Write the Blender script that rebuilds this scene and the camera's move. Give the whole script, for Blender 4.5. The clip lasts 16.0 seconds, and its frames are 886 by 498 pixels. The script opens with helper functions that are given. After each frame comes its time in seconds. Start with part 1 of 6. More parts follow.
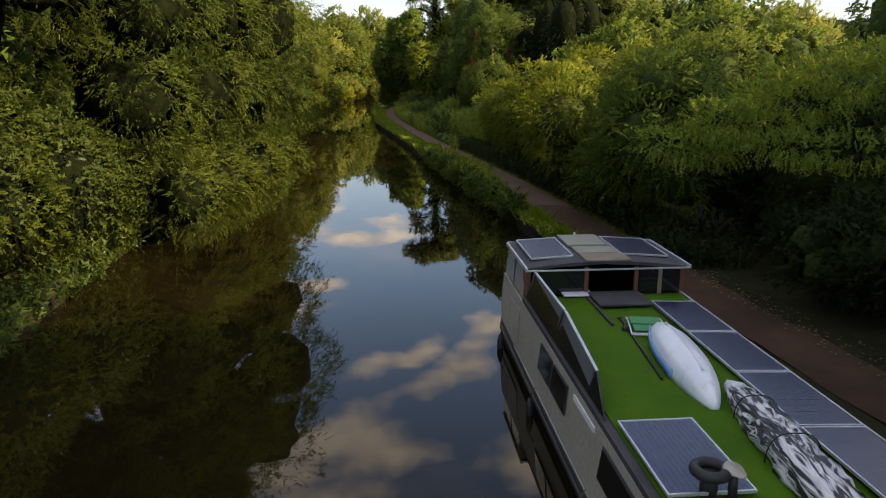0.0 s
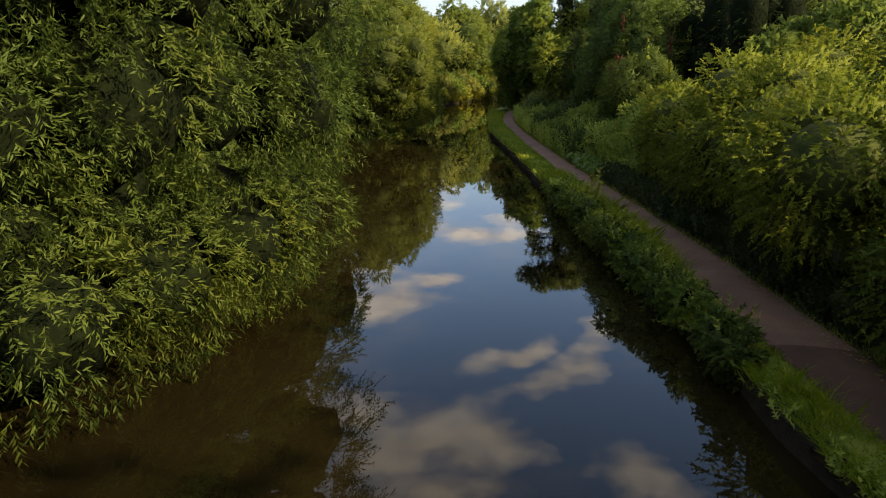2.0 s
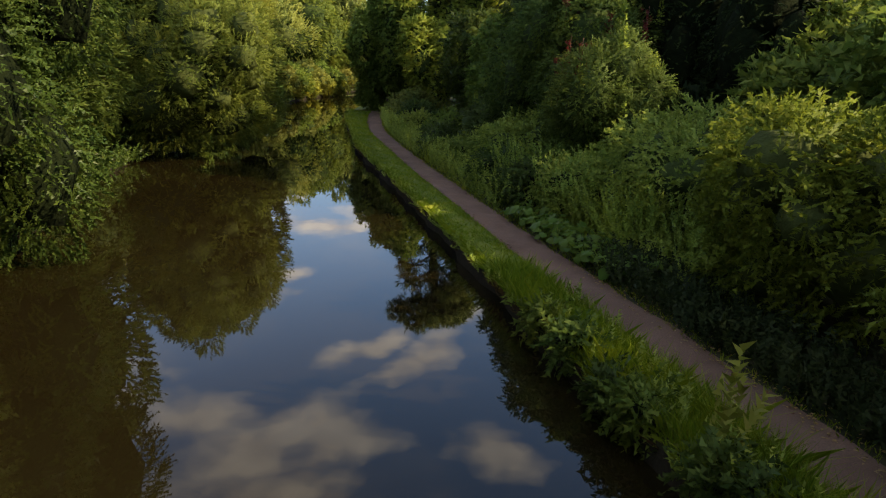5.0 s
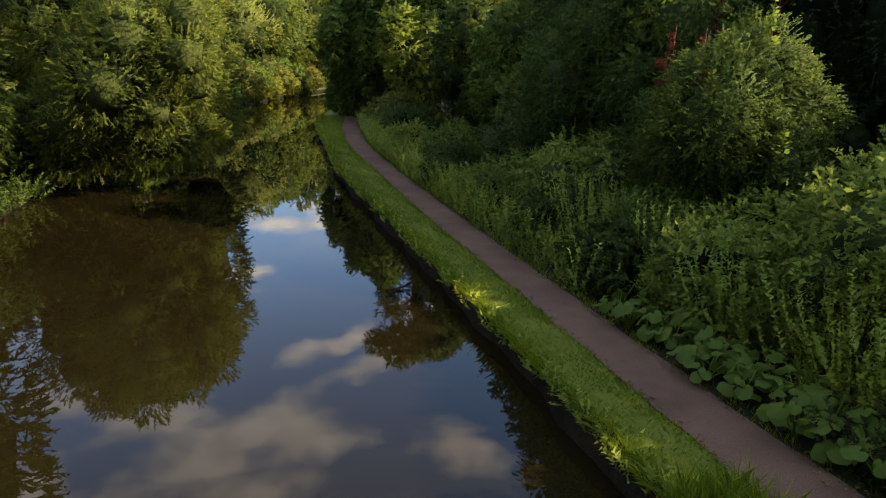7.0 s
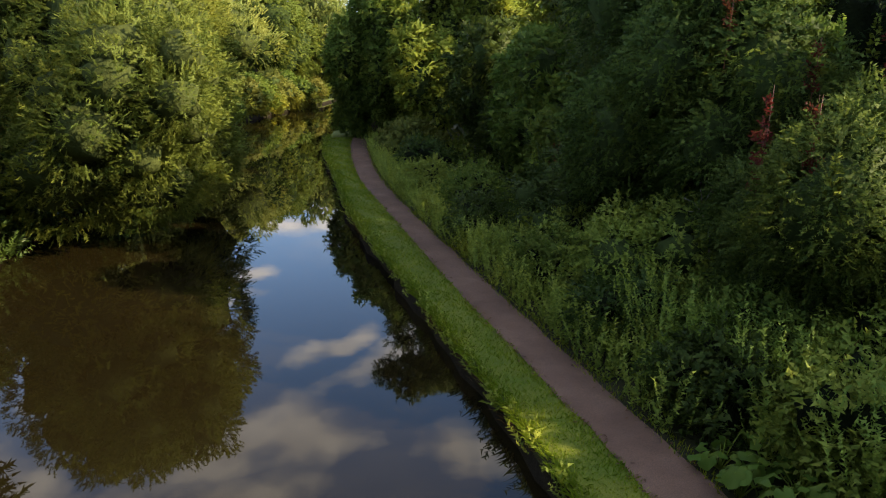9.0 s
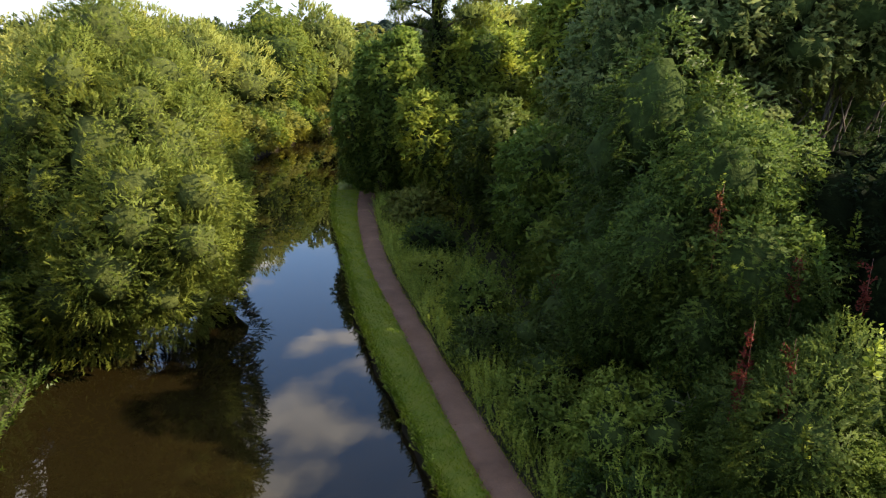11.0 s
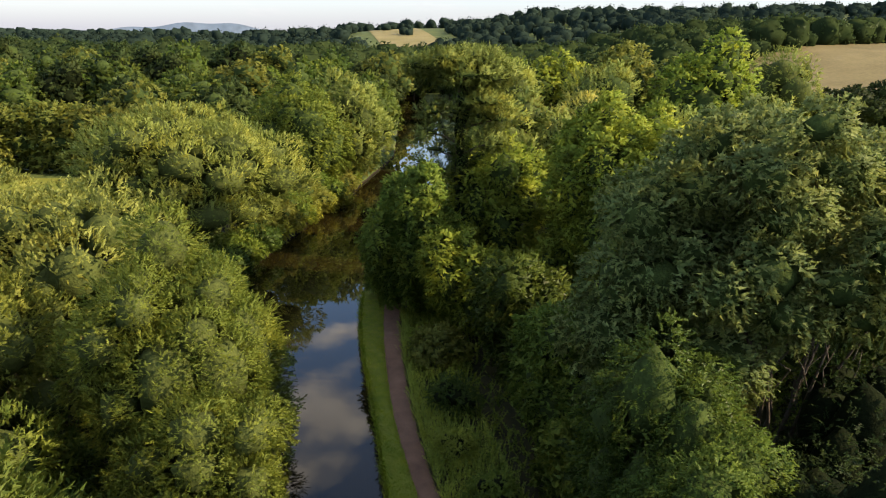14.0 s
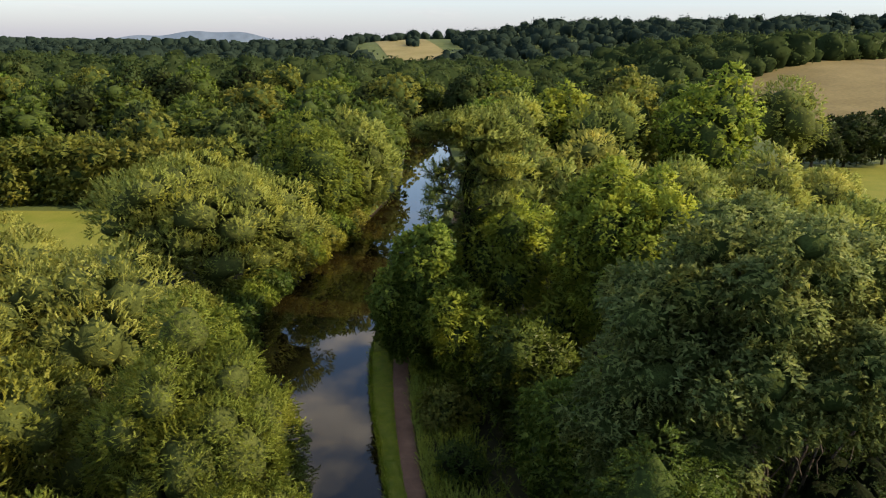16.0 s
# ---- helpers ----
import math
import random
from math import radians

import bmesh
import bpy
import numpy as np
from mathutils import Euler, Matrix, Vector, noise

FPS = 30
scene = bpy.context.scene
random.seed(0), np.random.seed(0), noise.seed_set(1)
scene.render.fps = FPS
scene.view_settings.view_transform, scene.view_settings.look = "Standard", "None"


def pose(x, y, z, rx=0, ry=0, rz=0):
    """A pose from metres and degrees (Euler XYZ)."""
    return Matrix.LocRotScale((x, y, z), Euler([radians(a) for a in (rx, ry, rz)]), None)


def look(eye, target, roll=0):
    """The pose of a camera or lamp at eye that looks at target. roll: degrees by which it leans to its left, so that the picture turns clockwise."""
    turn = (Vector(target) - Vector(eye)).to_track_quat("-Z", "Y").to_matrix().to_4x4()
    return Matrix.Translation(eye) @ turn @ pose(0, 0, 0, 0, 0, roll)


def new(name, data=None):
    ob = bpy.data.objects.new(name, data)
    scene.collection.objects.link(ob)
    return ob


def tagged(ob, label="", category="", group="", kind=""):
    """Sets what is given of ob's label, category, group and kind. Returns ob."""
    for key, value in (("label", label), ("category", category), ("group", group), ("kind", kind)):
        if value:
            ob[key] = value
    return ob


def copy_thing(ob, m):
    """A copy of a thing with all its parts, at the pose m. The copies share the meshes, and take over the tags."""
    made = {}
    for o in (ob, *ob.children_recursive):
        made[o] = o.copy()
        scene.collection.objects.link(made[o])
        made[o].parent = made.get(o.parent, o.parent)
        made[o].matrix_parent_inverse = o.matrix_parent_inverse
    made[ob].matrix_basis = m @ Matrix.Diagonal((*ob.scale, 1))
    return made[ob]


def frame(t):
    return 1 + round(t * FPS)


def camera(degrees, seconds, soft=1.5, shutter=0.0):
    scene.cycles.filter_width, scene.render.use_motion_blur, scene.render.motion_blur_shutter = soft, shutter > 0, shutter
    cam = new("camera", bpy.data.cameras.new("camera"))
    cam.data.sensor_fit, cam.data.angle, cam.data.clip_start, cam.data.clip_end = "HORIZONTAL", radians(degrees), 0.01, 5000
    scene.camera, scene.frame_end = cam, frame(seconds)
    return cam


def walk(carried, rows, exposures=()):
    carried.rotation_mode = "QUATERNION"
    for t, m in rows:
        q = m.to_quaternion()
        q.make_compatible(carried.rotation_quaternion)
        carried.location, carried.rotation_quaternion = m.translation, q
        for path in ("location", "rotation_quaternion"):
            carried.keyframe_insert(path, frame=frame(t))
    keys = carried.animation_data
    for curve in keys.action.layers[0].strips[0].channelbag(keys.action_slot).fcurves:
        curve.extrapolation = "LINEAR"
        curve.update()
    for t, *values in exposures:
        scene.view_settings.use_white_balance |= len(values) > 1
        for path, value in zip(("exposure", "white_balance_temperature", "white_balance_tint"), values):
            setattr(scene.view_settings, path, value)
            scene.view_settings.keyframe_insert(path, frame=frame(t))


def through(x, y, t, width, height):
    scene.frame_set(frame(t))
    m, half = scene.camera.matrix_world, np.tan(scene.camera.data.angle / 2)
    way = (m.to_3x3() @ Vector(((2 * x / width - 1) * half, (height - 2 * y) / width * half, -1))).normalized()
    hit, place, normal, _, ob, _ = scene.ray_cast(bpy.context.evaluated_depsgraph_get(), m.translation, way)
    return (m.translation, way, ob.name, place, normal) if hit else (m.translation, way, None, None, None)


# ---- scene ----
cam = camera(63.2, 16.0, 1.1)
METRES, EYE, TILT, LEAN, TURN = 62.0, 5.2, -13.9, 0.0, 0.0
ROWS = [
    (0.0, 0.0, 0.0, 0.0, -0.0, 0.0, 0.0),
    (0.5, -0.0009, 0.0499, 0.0122, 0.1, 0.05, -0.14),
    (1.0, -0.0024, 0.1008, 0.0247, 2.12, 0.04, -0.69),
    (1.5, -0.0049, 0.1513, 0.0373, 8.53, -0.26, -2.28),
    (2.0, -0.0083, 0.2014, 0.0498, 9.27, -0.4, -2.54),
    (2.5, -0.0132, 0.2502, 0.0618, 10.4, -0.65, -2.94),
    (3.0, -0.0196, 0.2968, 0.0734, 10.43, -0.84, -3.12),
    (3.5, -0.0276, 0.3413, 0.0843, 10.48, -1.02, -3.21),
    (4.0, -0.0365, 0.3822, 0.0944, 6.4, -0.91, -2.41),
    (4.5, -0.0456, 0.4217, 0.1043, 0.2, -0.78, -1.07),
    (7.0, -0.0779, 0.6007, 0.151, -5.54, -1.17, 0.28),
    (7.5, -0.0809, 0.6297, 0.1587, -5.46, -1.0, 0.33),
    (8.0, -0.083, 0.6458, 0.1659, -5.4, -0.85, 0.37),
    (10.5, -0.0864, 0.6419, 0.2359, -4.97, -1.74, 0.41),
    (11.0, -0.0861, 0.6359, 0.261, -4.86, -1.9, 0.4),
    (11.5, -0.0858, 0.6296, 0.2868, -4.79, -2.03, 0.31),
    (12.0, -0.0861, 0.6226, 0.313, -4.59, -2.12, 0.2),
    (12.5, -0.087, 0.6149, 0.3395, -4.24, -2.2, 0.08),
    (13.0, -0.0883, 0.607, 0.3654, -3.74, -2.29, 0.03),
    (13.5, -0.0894, 0.5985, 0.3895, -3.59, -2.37, 0.07),
    (14.0, -0.0908, 0.5882, 0.4136, -3.26, -2.38, 0.04),
    (14.5, -0.0919, 0.5778, 0.432, -3.05, -2.31, -0.02),
    (15.0, -0.0933, 0.5708, 0.4476, -2.98, -2.11, -0.09),
    (15.5, -0.0945, 0.5669, 0.4626, -2.9, -1.96, -0.14),
    (16.0, -0.0955, 0.566, 0.477, -2.82, -1.79, -0.14),
]
walk(cam, [(t, pose(0, 0, EYE, TILT, LEAN, TURN) @ pose(METRES * x, METRES * y, METRES * z, 90 + pitch, roll, yaw)) for t, x, y, z, yaw, pitch, roll in ROWS], [(0.0, 1.08, 8700, 15), (1.6, 1.04, 8000, 13), (3.0, 1.0, 7600, 12), (4.5, 1.06, 7500, 12), (7.0, 1.26, 7250, 12), (8.0, 1.28, 7200, 12), (10.4, 1.55, 6950, 13), (12.5, 1.46, 7350, 12), (14.0, 1.24, 7500, 12), (16.0, 0.95, 7550, 12)])

# ---- sky and sun ----
SUN_AZ, SUN_EL = 106.0, 29.5          # degrees clockwise from +y, degrees above the horizon
world = bpy.data.worlds.new("sky")
scene.world = world
world.use_nodes = True
wn, wl = world.node_tree.nodes, world.node_tree.links
wn.clear()


def wmath(op, a, b=None, clamp=False):
    n = wn.new("ShaderNodeMath")
    n.operation, n.use_clamp = op, clamp
    for i, v in enumerate((a, b)):
        if v is None:
            continue
        if isinstance(v, (int, float)):
            n.inputs[i].default_value = v
        else:
            wl.new(v, n.inputs[i])
    return n.outputs[0]


sky = wn.new("ShaderNodeTexSky")
sky.sky_type, sky.sun_disc = "NISHITA", False
sky.sun_elevation, sky.sun_rotation = radians(SUN_EL), radians(SUN_AZ)
sky.air_density, sky.dust_density, sky.ozone_density = 1.0, 0.6, 2.0
tc = wn.new("ShaderNodeTexCoord")
sep = wn.new("ShaderNodeSeparateXYZ")
wl.new(tc.outputs["Generated"], sep.inputs[0])
zc = wmath("ADD", wmath("MAXIMUM", sep.outputs[2], 0.0), 0.15)
flat = wn.new("ShaderNodeCombineXYZ")
wl.new(wmath("DIVIDE", sep.outputs[0], zc), flat.inputs[0])
wl.new(wmath("DIVIDE", sep.outputs[1], zc), flat.inputs[1])
# ragged cloud edges: the flat sky coordinate is pushed about by two noises
warp = wn.new("ShaderNodeTexNoise")
warp.inputs["Scale"].default_value, warp.inputs["Detail"].default_value = 3.2, 7.0
wl.new(flat.outputs[0], warp.inputs["Vector"])
push = wn.new("ShaderNodeVectorMath")
push.operation = "MULTIPLY_ADD"
wl.new(warp.outputs["Color"], push.inputs[0])
push.inputs[1].default_value = (0.26, 0.26, 0)
sub = wn.new("ShaderNodeVectorMath")
sub.operation = "SUBTRACT"
wl.new(flat.outputs[0], sub.inputs[0])
sub.inputs[1].default_value = (0.13, 0.13, 0)
wl.new(sub.outputs[0], push.inputs[2])
cover = None
CLOUDS = [(-0.17, 1.36, 0.14, 0.16, 0), (-0.32, 1.34, 0.17, 0.15, 0), (-0.47, 1.43, 0.15, 0.13, 0), (-0.28, 1.2, 0.26, 0.08, 0), (0.17, 1.31, 0.11, 0.13, 0),
          (0.02, 1.69, 0.25, 0.075, 46), (-0.12, 1.74, 0.16, 0.06, 50), (0.16, 1.9, 0.12, 0.06, 40), (-0.64, 1.5, 0.1, 0.14, 0), (-0.5, 2.0, 0.2, 0.13, 30), (-0.41, 2.15, 0.1, 0.1, 0),
          (-0.64, 2.2, 0.12, 0.14, 0), (-0.3, 2.6, 0.24, 0.09, 10), (-0.15, 2.78, 0.14, 0.07, 10), (-0.52, 3.1, 0.12, 0.34, 0), (-0.75, 1.2, 0.2, 0.16, 0),
          (0.75, 2.3, 0.4, 0.3, 0), (-1.3, 2.6, 0.5, 0.4, 0), (-0.5, 0.3, 0.3, 0.2, 0), (0.2, -0.9, 0.3, 0.25, 0), (1.9, 0.6, 0.4, 0.4, 0),
          # Unseen clouds overhead and behind, added to brighten and whiten the fill light.
          (0.1, 0.2, 0.34, 0.24, 20), (-0.6, -0.4, 0.4, 0.3, 0), (0.7, -0.2, 0.4, 0.28, 30), (0.35, 0.7, 0.24, 0.16, 0), (-0.95, 0.5, 0.3, 0.24, 0), (1.15, 1.2, 0.36, 0.28, 0), (-0.2, -1.7, 0.5, 0.4, 0), (0.9, -1.2, 0.5, 0.4, 0), (-1.5, -0.8, 0.5, 0.4, 0)]
for cu, cv, ru, rv, slant in CLOUDS:
    m = wn.new("ShaderNodeMapping")
    m.vector_type = "TEXTURE"
    m.inputs["Location"].default_value = (cu, cv, 0)
    m.inputs["Rotation"].default_value = (0, 0, radians(slant))
    m.inputs["Scale"].default_value = (ru / 0.85, rv / 0.85, 1)
    wl.new(push.outputs[0], m.inputs["Vector"])
    ln = wn.new("ShaderNodeVectorMath")
    ln.operation = "LENGTH"
    wl.new(m.outputs[0], ln.inputs[0])
    one = wmath("SUBTRACT", 1.25, ln.outputs["Value"])
    cover = one if cover is None else wmath("MAXIMUM", cover, one)
wisp = wn.new("ShaderNodeTexNoise")
wisp.inputs["Scale"].default_value, wisp.inputs["Detail"].default_value = 1.5, 9.0
wl.new(flat.outputs[0], wisp.inputs["Vector"])
thin = wmath("MULTIPLY", wmath("SUBTRACT", wisp.outputs[0], 0.52, True), 1.3, True)
curl = wn.new("ShaderNodeTexNoise")
curl.inputs["Scale"].default_value, curl.inputs["Detail"].default_value = 7.0, 9.0
wl.new(flat.outputs[0], curl.inputs["Vector"])
solid = wmath("MULTIPLY", wmath("ADD", wmath("SUBTRACT", cover, 0.36), wmath("MULTIPLY", wmath("SUBTRACT", curl.outputs[0], 0.5), 1.9)), 1.5, True)
fac = wmath("MINIMUM", wmath("ADD", wmath("MULTIPLY", solid, 0.85), thin), 0.92)
haze = wmath("POWER", wmath("SUBTRACT", 1.0, wmath("MULTIPLY", wmath("MAXIMUM", sep.outputs[2], 0.0), 3.4, True)), 1.6)
mix = wn.new("ShaderNodeMix")
mix.data_type = "RGBA"
wl.new(fac, mix.inputs["Factor"])
blue = wn.new("ShaderNodeVectorMath")
blue.operation = "MULTIPLY"
wl.new(sky.outputs[0], blue.inputs[0])
blue.inputs[1].default_value = (2.35, 2.62, 3.0)
wl.new(blue.outputs[0], mix.inputs["A"])
shade = wn.new("ShaderNodeMix")
shade.data_type = "RGBA"
wl.new(wmath("MULTIPLY", wmath("SUBTRACT", curl.outputs[0], 0.3), 2.2, True), shade.inputs["Factor"])
shade.inputs["A"].default_value, shade.inputs["B"].default_value = (10.2, 10.0, 10.4, 1), (18.6, 17.8, 16.6, 1)
wl.new(shade.outputs["Result"], mix.inputs["B"])
low = wn.new("ShaderNodeMix")
low.data_type = "RGBA"
wl.new(wmath("MULTIPLY", haze, 0.95), low.inputs["Factor"])
wl.new(mix.outputs["Result"], low.inputs["A"])
low.inputs["B"].default_value = (3.9, 4.3, 5.7, 1)
bg = wn.new("ShaderNodeBackground")
bg.inputs["Strength"].default_value = 0.062
wl.new(low.outputs["Result"], bg.inputs["Color"])
out = wn.new("ShaderNodeOutputWorld")
wl.new(bg.outputs[0], out.inputs[0])

sun = new("sun", bpy.data.lights.new("sun", "SUN"))
sun.data.energy, sun.data.angle, sun.data.color = 4.5, radians(0.6), (1.0, 0.86, 0.66)
sun.matrix_world = look((math.sin(radians(SUN_AZ)) * 50, math.cos(radians(SUN_AZ)) * 50, 50 * math.tan(radians(SUN_EL))), (0, 0, 0))

# ---- materials ----


def material(name, rough=0.6, metal=0.0, spec=0.5):
    m = bpy.data.materials.new(name)
    m.use_nodes = True
    b = m.node_tree.nodes["Principled BSDF"]
    b.inputs["Roughness"].default_value, b.inputs["Metallic"].default_value = rough, metal
    b.inputs["Specular IOR Level"].default_value = spec
    return m, m.node_tree.nodes, m.node_tree.links, b


def ramp(nodes, links, fac_out, stops):
    r = nodes.new("ShaderNodeValToRGB")
    e = r.color_ramp.elements
    while len(e) < len(stops):
        e.new(0.5)
    for el, (p, c) in zip(e, stops):
        el.position, el.color = p, (*c, 1)
    links.new(fac_out, r.inputs[0])
    return r.outputs[0]


def noise_tex(nodes, links, scale, detail=5.0, rough=0.55, coord="Object"):
    t = nodes.new("ShaderNodeTexCoord")
    n = nodes.new("ShaderNodeTexNoise")
    n.inputs["Scale"].default_value, n.inputs["Detail"].default_value, n.inputs["Roughness"].default_value = scale, detail, rough
    links.new(t.outputs[coord], n.inputs["Vector"])
    return n.outputs[0]


def blend(nodes, links, a, b, fac, mode="MIX"):
    m = nodes.new("ShaderNodeMix")
    m.data_type, m.blend_type = "RGBA", mode
    if isinstance(fac, (int, float)):
        m.inputs["Factor"].default_value = fac
    else:
        links.new(fac, m.inputs["Factor"])
    for key, v in (("A", a), ("B", b)):
        if isinstance(v, tuple):
            m.inputs[key].default_value = (*v, 1)
        else:
            links.new(v, m.inputs[key])
    return m.outputs["Result"]


def bump(nodes, links, bsdf, height, strength=0.4, dist=0.02):
    n = nodes.new("ShaderNodeBump")
    n.inputs["Strength"].default_value, n.inputs["Distance"].default_value = strength, dist
    links.new(height, n.inputs["Height"])
    links.new(n.outputs[0], bsdf.inputs["Normal"])


def leaf_material(name, dark, mid, light, patch=0.35, rough=0.55, through=0.48, spec=0.1):
    """Leaves: colour by leaf and by patch of the crown, with light coming through."""
    m, n, l, b = material(name, rough, 0, spec)
    geo = n.new("ShaderNodeNewGeometry")
    dark, light = (tuple(a * 0.65 + c * 0.35 for a, c in zip(v, mid)) for v in (dark, light))
    col = ramp(n, l, geo.outputs["Random Per Island"], [(0.0, dark), (0.5, mid), (1.0, light)])
    big = noise_tex(n, l, patch, 3.0)
    r = ramp(n, l, big, [(0.3, (0.72, 0.8, 0.8)), (0.52, (1, 1, 1)), (0.72, (1.25, 1.08, 0.75))])
    col = blend(n, l, col, r, 1.0, "MULTIPLY")
    info = n.new("ShaderNodeObjectInfo")
    hue = n.new("ShaderNodeHueSaturation")
    mp = n.new("ShaderNodeMapRange")
    mp.inputs["To Min"].default_value, mp.inputs["To Max"].default_value = 0.485, 0.512
    l.new(info.outputs["Random"], mp.inputs[0])
    l.new(mp.outputs[0], hue.inputs["Hue"])
    l.new(col, hue.inputs["Color"])
    col = hue.outputs[0]
    l.new(col, b.inputs["Base Color"])
    tr = n.new("ShaderNodeBsdfTranslucent")
    l.new(col, tr.inputs["Color"])
    ms = n.new("ShaderNodeMixShader")
    ms.inputs[0].default_value = through
    l.new(b.outputs[0], ms.inputs[1])
    l.new(tr.outputs[0], ms.inputs[2])
    l.new(ms.outputs[0], n["Material Output"].inputs[0])
    return m


def mottled(name, a, b_, scale=3.0, rough=0.7, relief=0.0, metal=0.0, fine=40.0, spec=0.5, coord="Object"):
    """A plain surface with large stains and fine grain."""
    m, n, l, b = material(name, rough, metal, spec)
    c1 = ramp(n, l, noise_tex(n, l, scale, 4.0, coord=coord), [(0.3, a), (0.7, b_)])
    g = noise_tex(n, l, fine, 3.0, coord=coord)
    r = ramp(n, l, g, [(0.3, (0.82, 0.82, 0.82)), (0.7, (1.12, 1.12, 1.12))])
    l.new(blend(n, l, c1, r, 1.0, "MULTIPLY"), b.inputs["Base Color"])
    if relief:
        bump(n, l, b, g, 0.6, relief)
    return m


WILLOW = leaf_material("willow_leaves", (0.059, 0.092, 0.016), (0.102, 0.142, 0.027), (0.166, 0.200, 0.048))
SILVER = leaf_material("silver_willow_leaves", (0.128, 0.168, 0.038), (0.212, 0.252, 0.060), (0.325, 0.355, 0.098))
DULL = leaf_material("dull_willow_leaves", (0.100, 0.130, 0.024), (0.174, 0.206, 0.037), (0.27, 0.294, 0.058))
GOLDEN = leaf_material("golden_willow_leaves", (0.172, 0.2, 0.040), (0.27, 0.298, 0.068), (0.39, 0.405, 0.118))
MAPLE = leaf_material("maple_leaves", (0.0715, 0.1181, 0.0227), (0.1277, 0.1872, 0.0305), (0.2400, 0.2906, 0.0510))
LIME = leaf_material("bright_leaves", (0.1328, 0.1975, 0.0293), (0.2192, 0.2771, 0.0400), (0.3295, 0.3645, 0.0573))
ASH = leaf_material("ash_leaves", (0.09, 0.132, 0.042), (0.17, 0.215, 0.068), (0.295, 0.325, 0.112))
FIELD = leaf_material("field_maple_leaves", (0.052, 0.090, 0.021), (0.092, 0.142, 0.028), (0.17, 0.222, 0.046))
# Near-black green; on the understorey it paints deep shade into the leaves.
DARK = leaf_material("dark_and_shade_leaves", (0.0161, 0.0276, 0.0102), (0.0283, 0.0468, 0.0150), (0.0522, 0.0738, 0.0219))
IVY = leaf_material("ivy_leaves", (0.0373, 0.0618, 0.0146), (0.0660, 0.1053, 0.0216), (0.1193, 0.1604, 0.0331), rough=0.35)
THORN = leaf_material("hawthorn_leaves", (0.104, 0.138, 0.0170), (0.184, 0.222, 0.0260), (0.29, 0.33, 0.0430))
HEDGE = leaf_material("hedge_leaves", (0.1020, 0.1224, 0.0248), (0.1575, 0.1766, 0.0362), (0.2370, 0.2445, 0.0559))
NETTLE = leaf_material("nettle_leaves", (0.135, 0.2, 0.036), (0.235, 0.305, 0.052), (0.365, 0.425, 0.075))
REEDS = leaf_material("sunlit_weed_leaves", (0.1691, 0.1872, 0.0257), (0.2415, 0.2574, 0.0385), (0.3265, 0.3159, 0.0610))
PINE = leaf_material("pine_needles", (0.075, 0.105, 0.028), (0.148, 0.182, 0.040), (0.245, 0.262, 0.058), through=0.25)
RUST = leaf_material("rusty_leaves", (0.0676, 0.0198, 0.0112), (0.1256, 0.0306, 0.0152), (0.1835, 0.0585, 0.0289))
GRASS = leaf_material("grass_blades", (0.100, 0.158, 0.0095), (0.172, 0.240, 0.0140), (0.295, 0.305, 0.0280), patch=0.8)
STRAW = leaf_material("dry_stalks", (0.1718, 0.1248, 0.0464), (0.2362, 0.1768, 0.0693), (0.3221, 0.2496, 0.1078))
DEADLEAF = leaf_material("dead_leaves", (0.05, 0.025, 0.012), (0.09, 0.045, 0.02), (0.15, 0.085, 0.04), through=0.1)
PALEWOOD = mottled("bleached_dead_wood", (0.1350, 0.1170, 0.0840), (0.1890, 0.1710, 0.1302), 5.0, 0.85)
BUTTERBUR = leaf_material("butterbur_leaves", (0.0599, 0.1208, 0.0185), (0.0851, 0.1537, 0.0227), (0.1208, 0.1867, 0.0304), rough=0.4)
# Crown cores: the dark colour paints the shade between the leaves.
CORE_SHADE = mottled("painted_crown_shade", (0.021, 0.033, 0.009), (0.048, 0.07, 0.018), 2.5, 0.9, 0.12, fine=7.0, spec=0.05)
CORE_DEEP_SHADE = mottled("painted_deep_crown_shade", (0.0040, 0.0064, 0.0020), (0.0096, 0.0140, 0.0040), 2.5, 0.9, 0.12, fine=7.0, spec=0.05)
CORE_PALE_SHADE = mottled("painted_willow_crown_shade", (0.036, 0.047, 0.012), (0.066, 0.08, 0.022), 2.0, 0.9, 0.15, fine=6.0, spec=0.05)
BARK = mottled("bark", (0.0420, 0.0315, 0.0210), (0.0910, 0.0700, 0.0490), 6.0, 0.9, 0.03, fine=30.0)
VALLEYLEAF = leaf_material("valley_wood_leaves", (0.030, 0.047, 0.016), (0.047, 0.070, 0.023), (0.075, 0.10, 0.032), patch=0.05, spec=0.05)
VALLEYCORE = mottled("valley_wood_crowns", (0.0120, 0.0204, 0.0078), (0.0270, 0.0384, 0.0137), 0.08, 0.9, fine=0.9, spec=0.0)
# The bluish tint puts distance haze into the far woods' colour.
FARLEAF = leaf_material("hazed_far_leaves", (0.0156, 0.0262, 0.0192), (0.0210, 0.0333, 0.0240), (0.0282, 0.0422, 0.0288), patch=0.02, spec=0.0)
FARCORE = mottled("hazed_far_crowns", (0.0112, 0.0198, 0.0152), (0.0205, 0.0323, 0.0232), 0.06, 0.9, fine=0.9, spec=0.0)


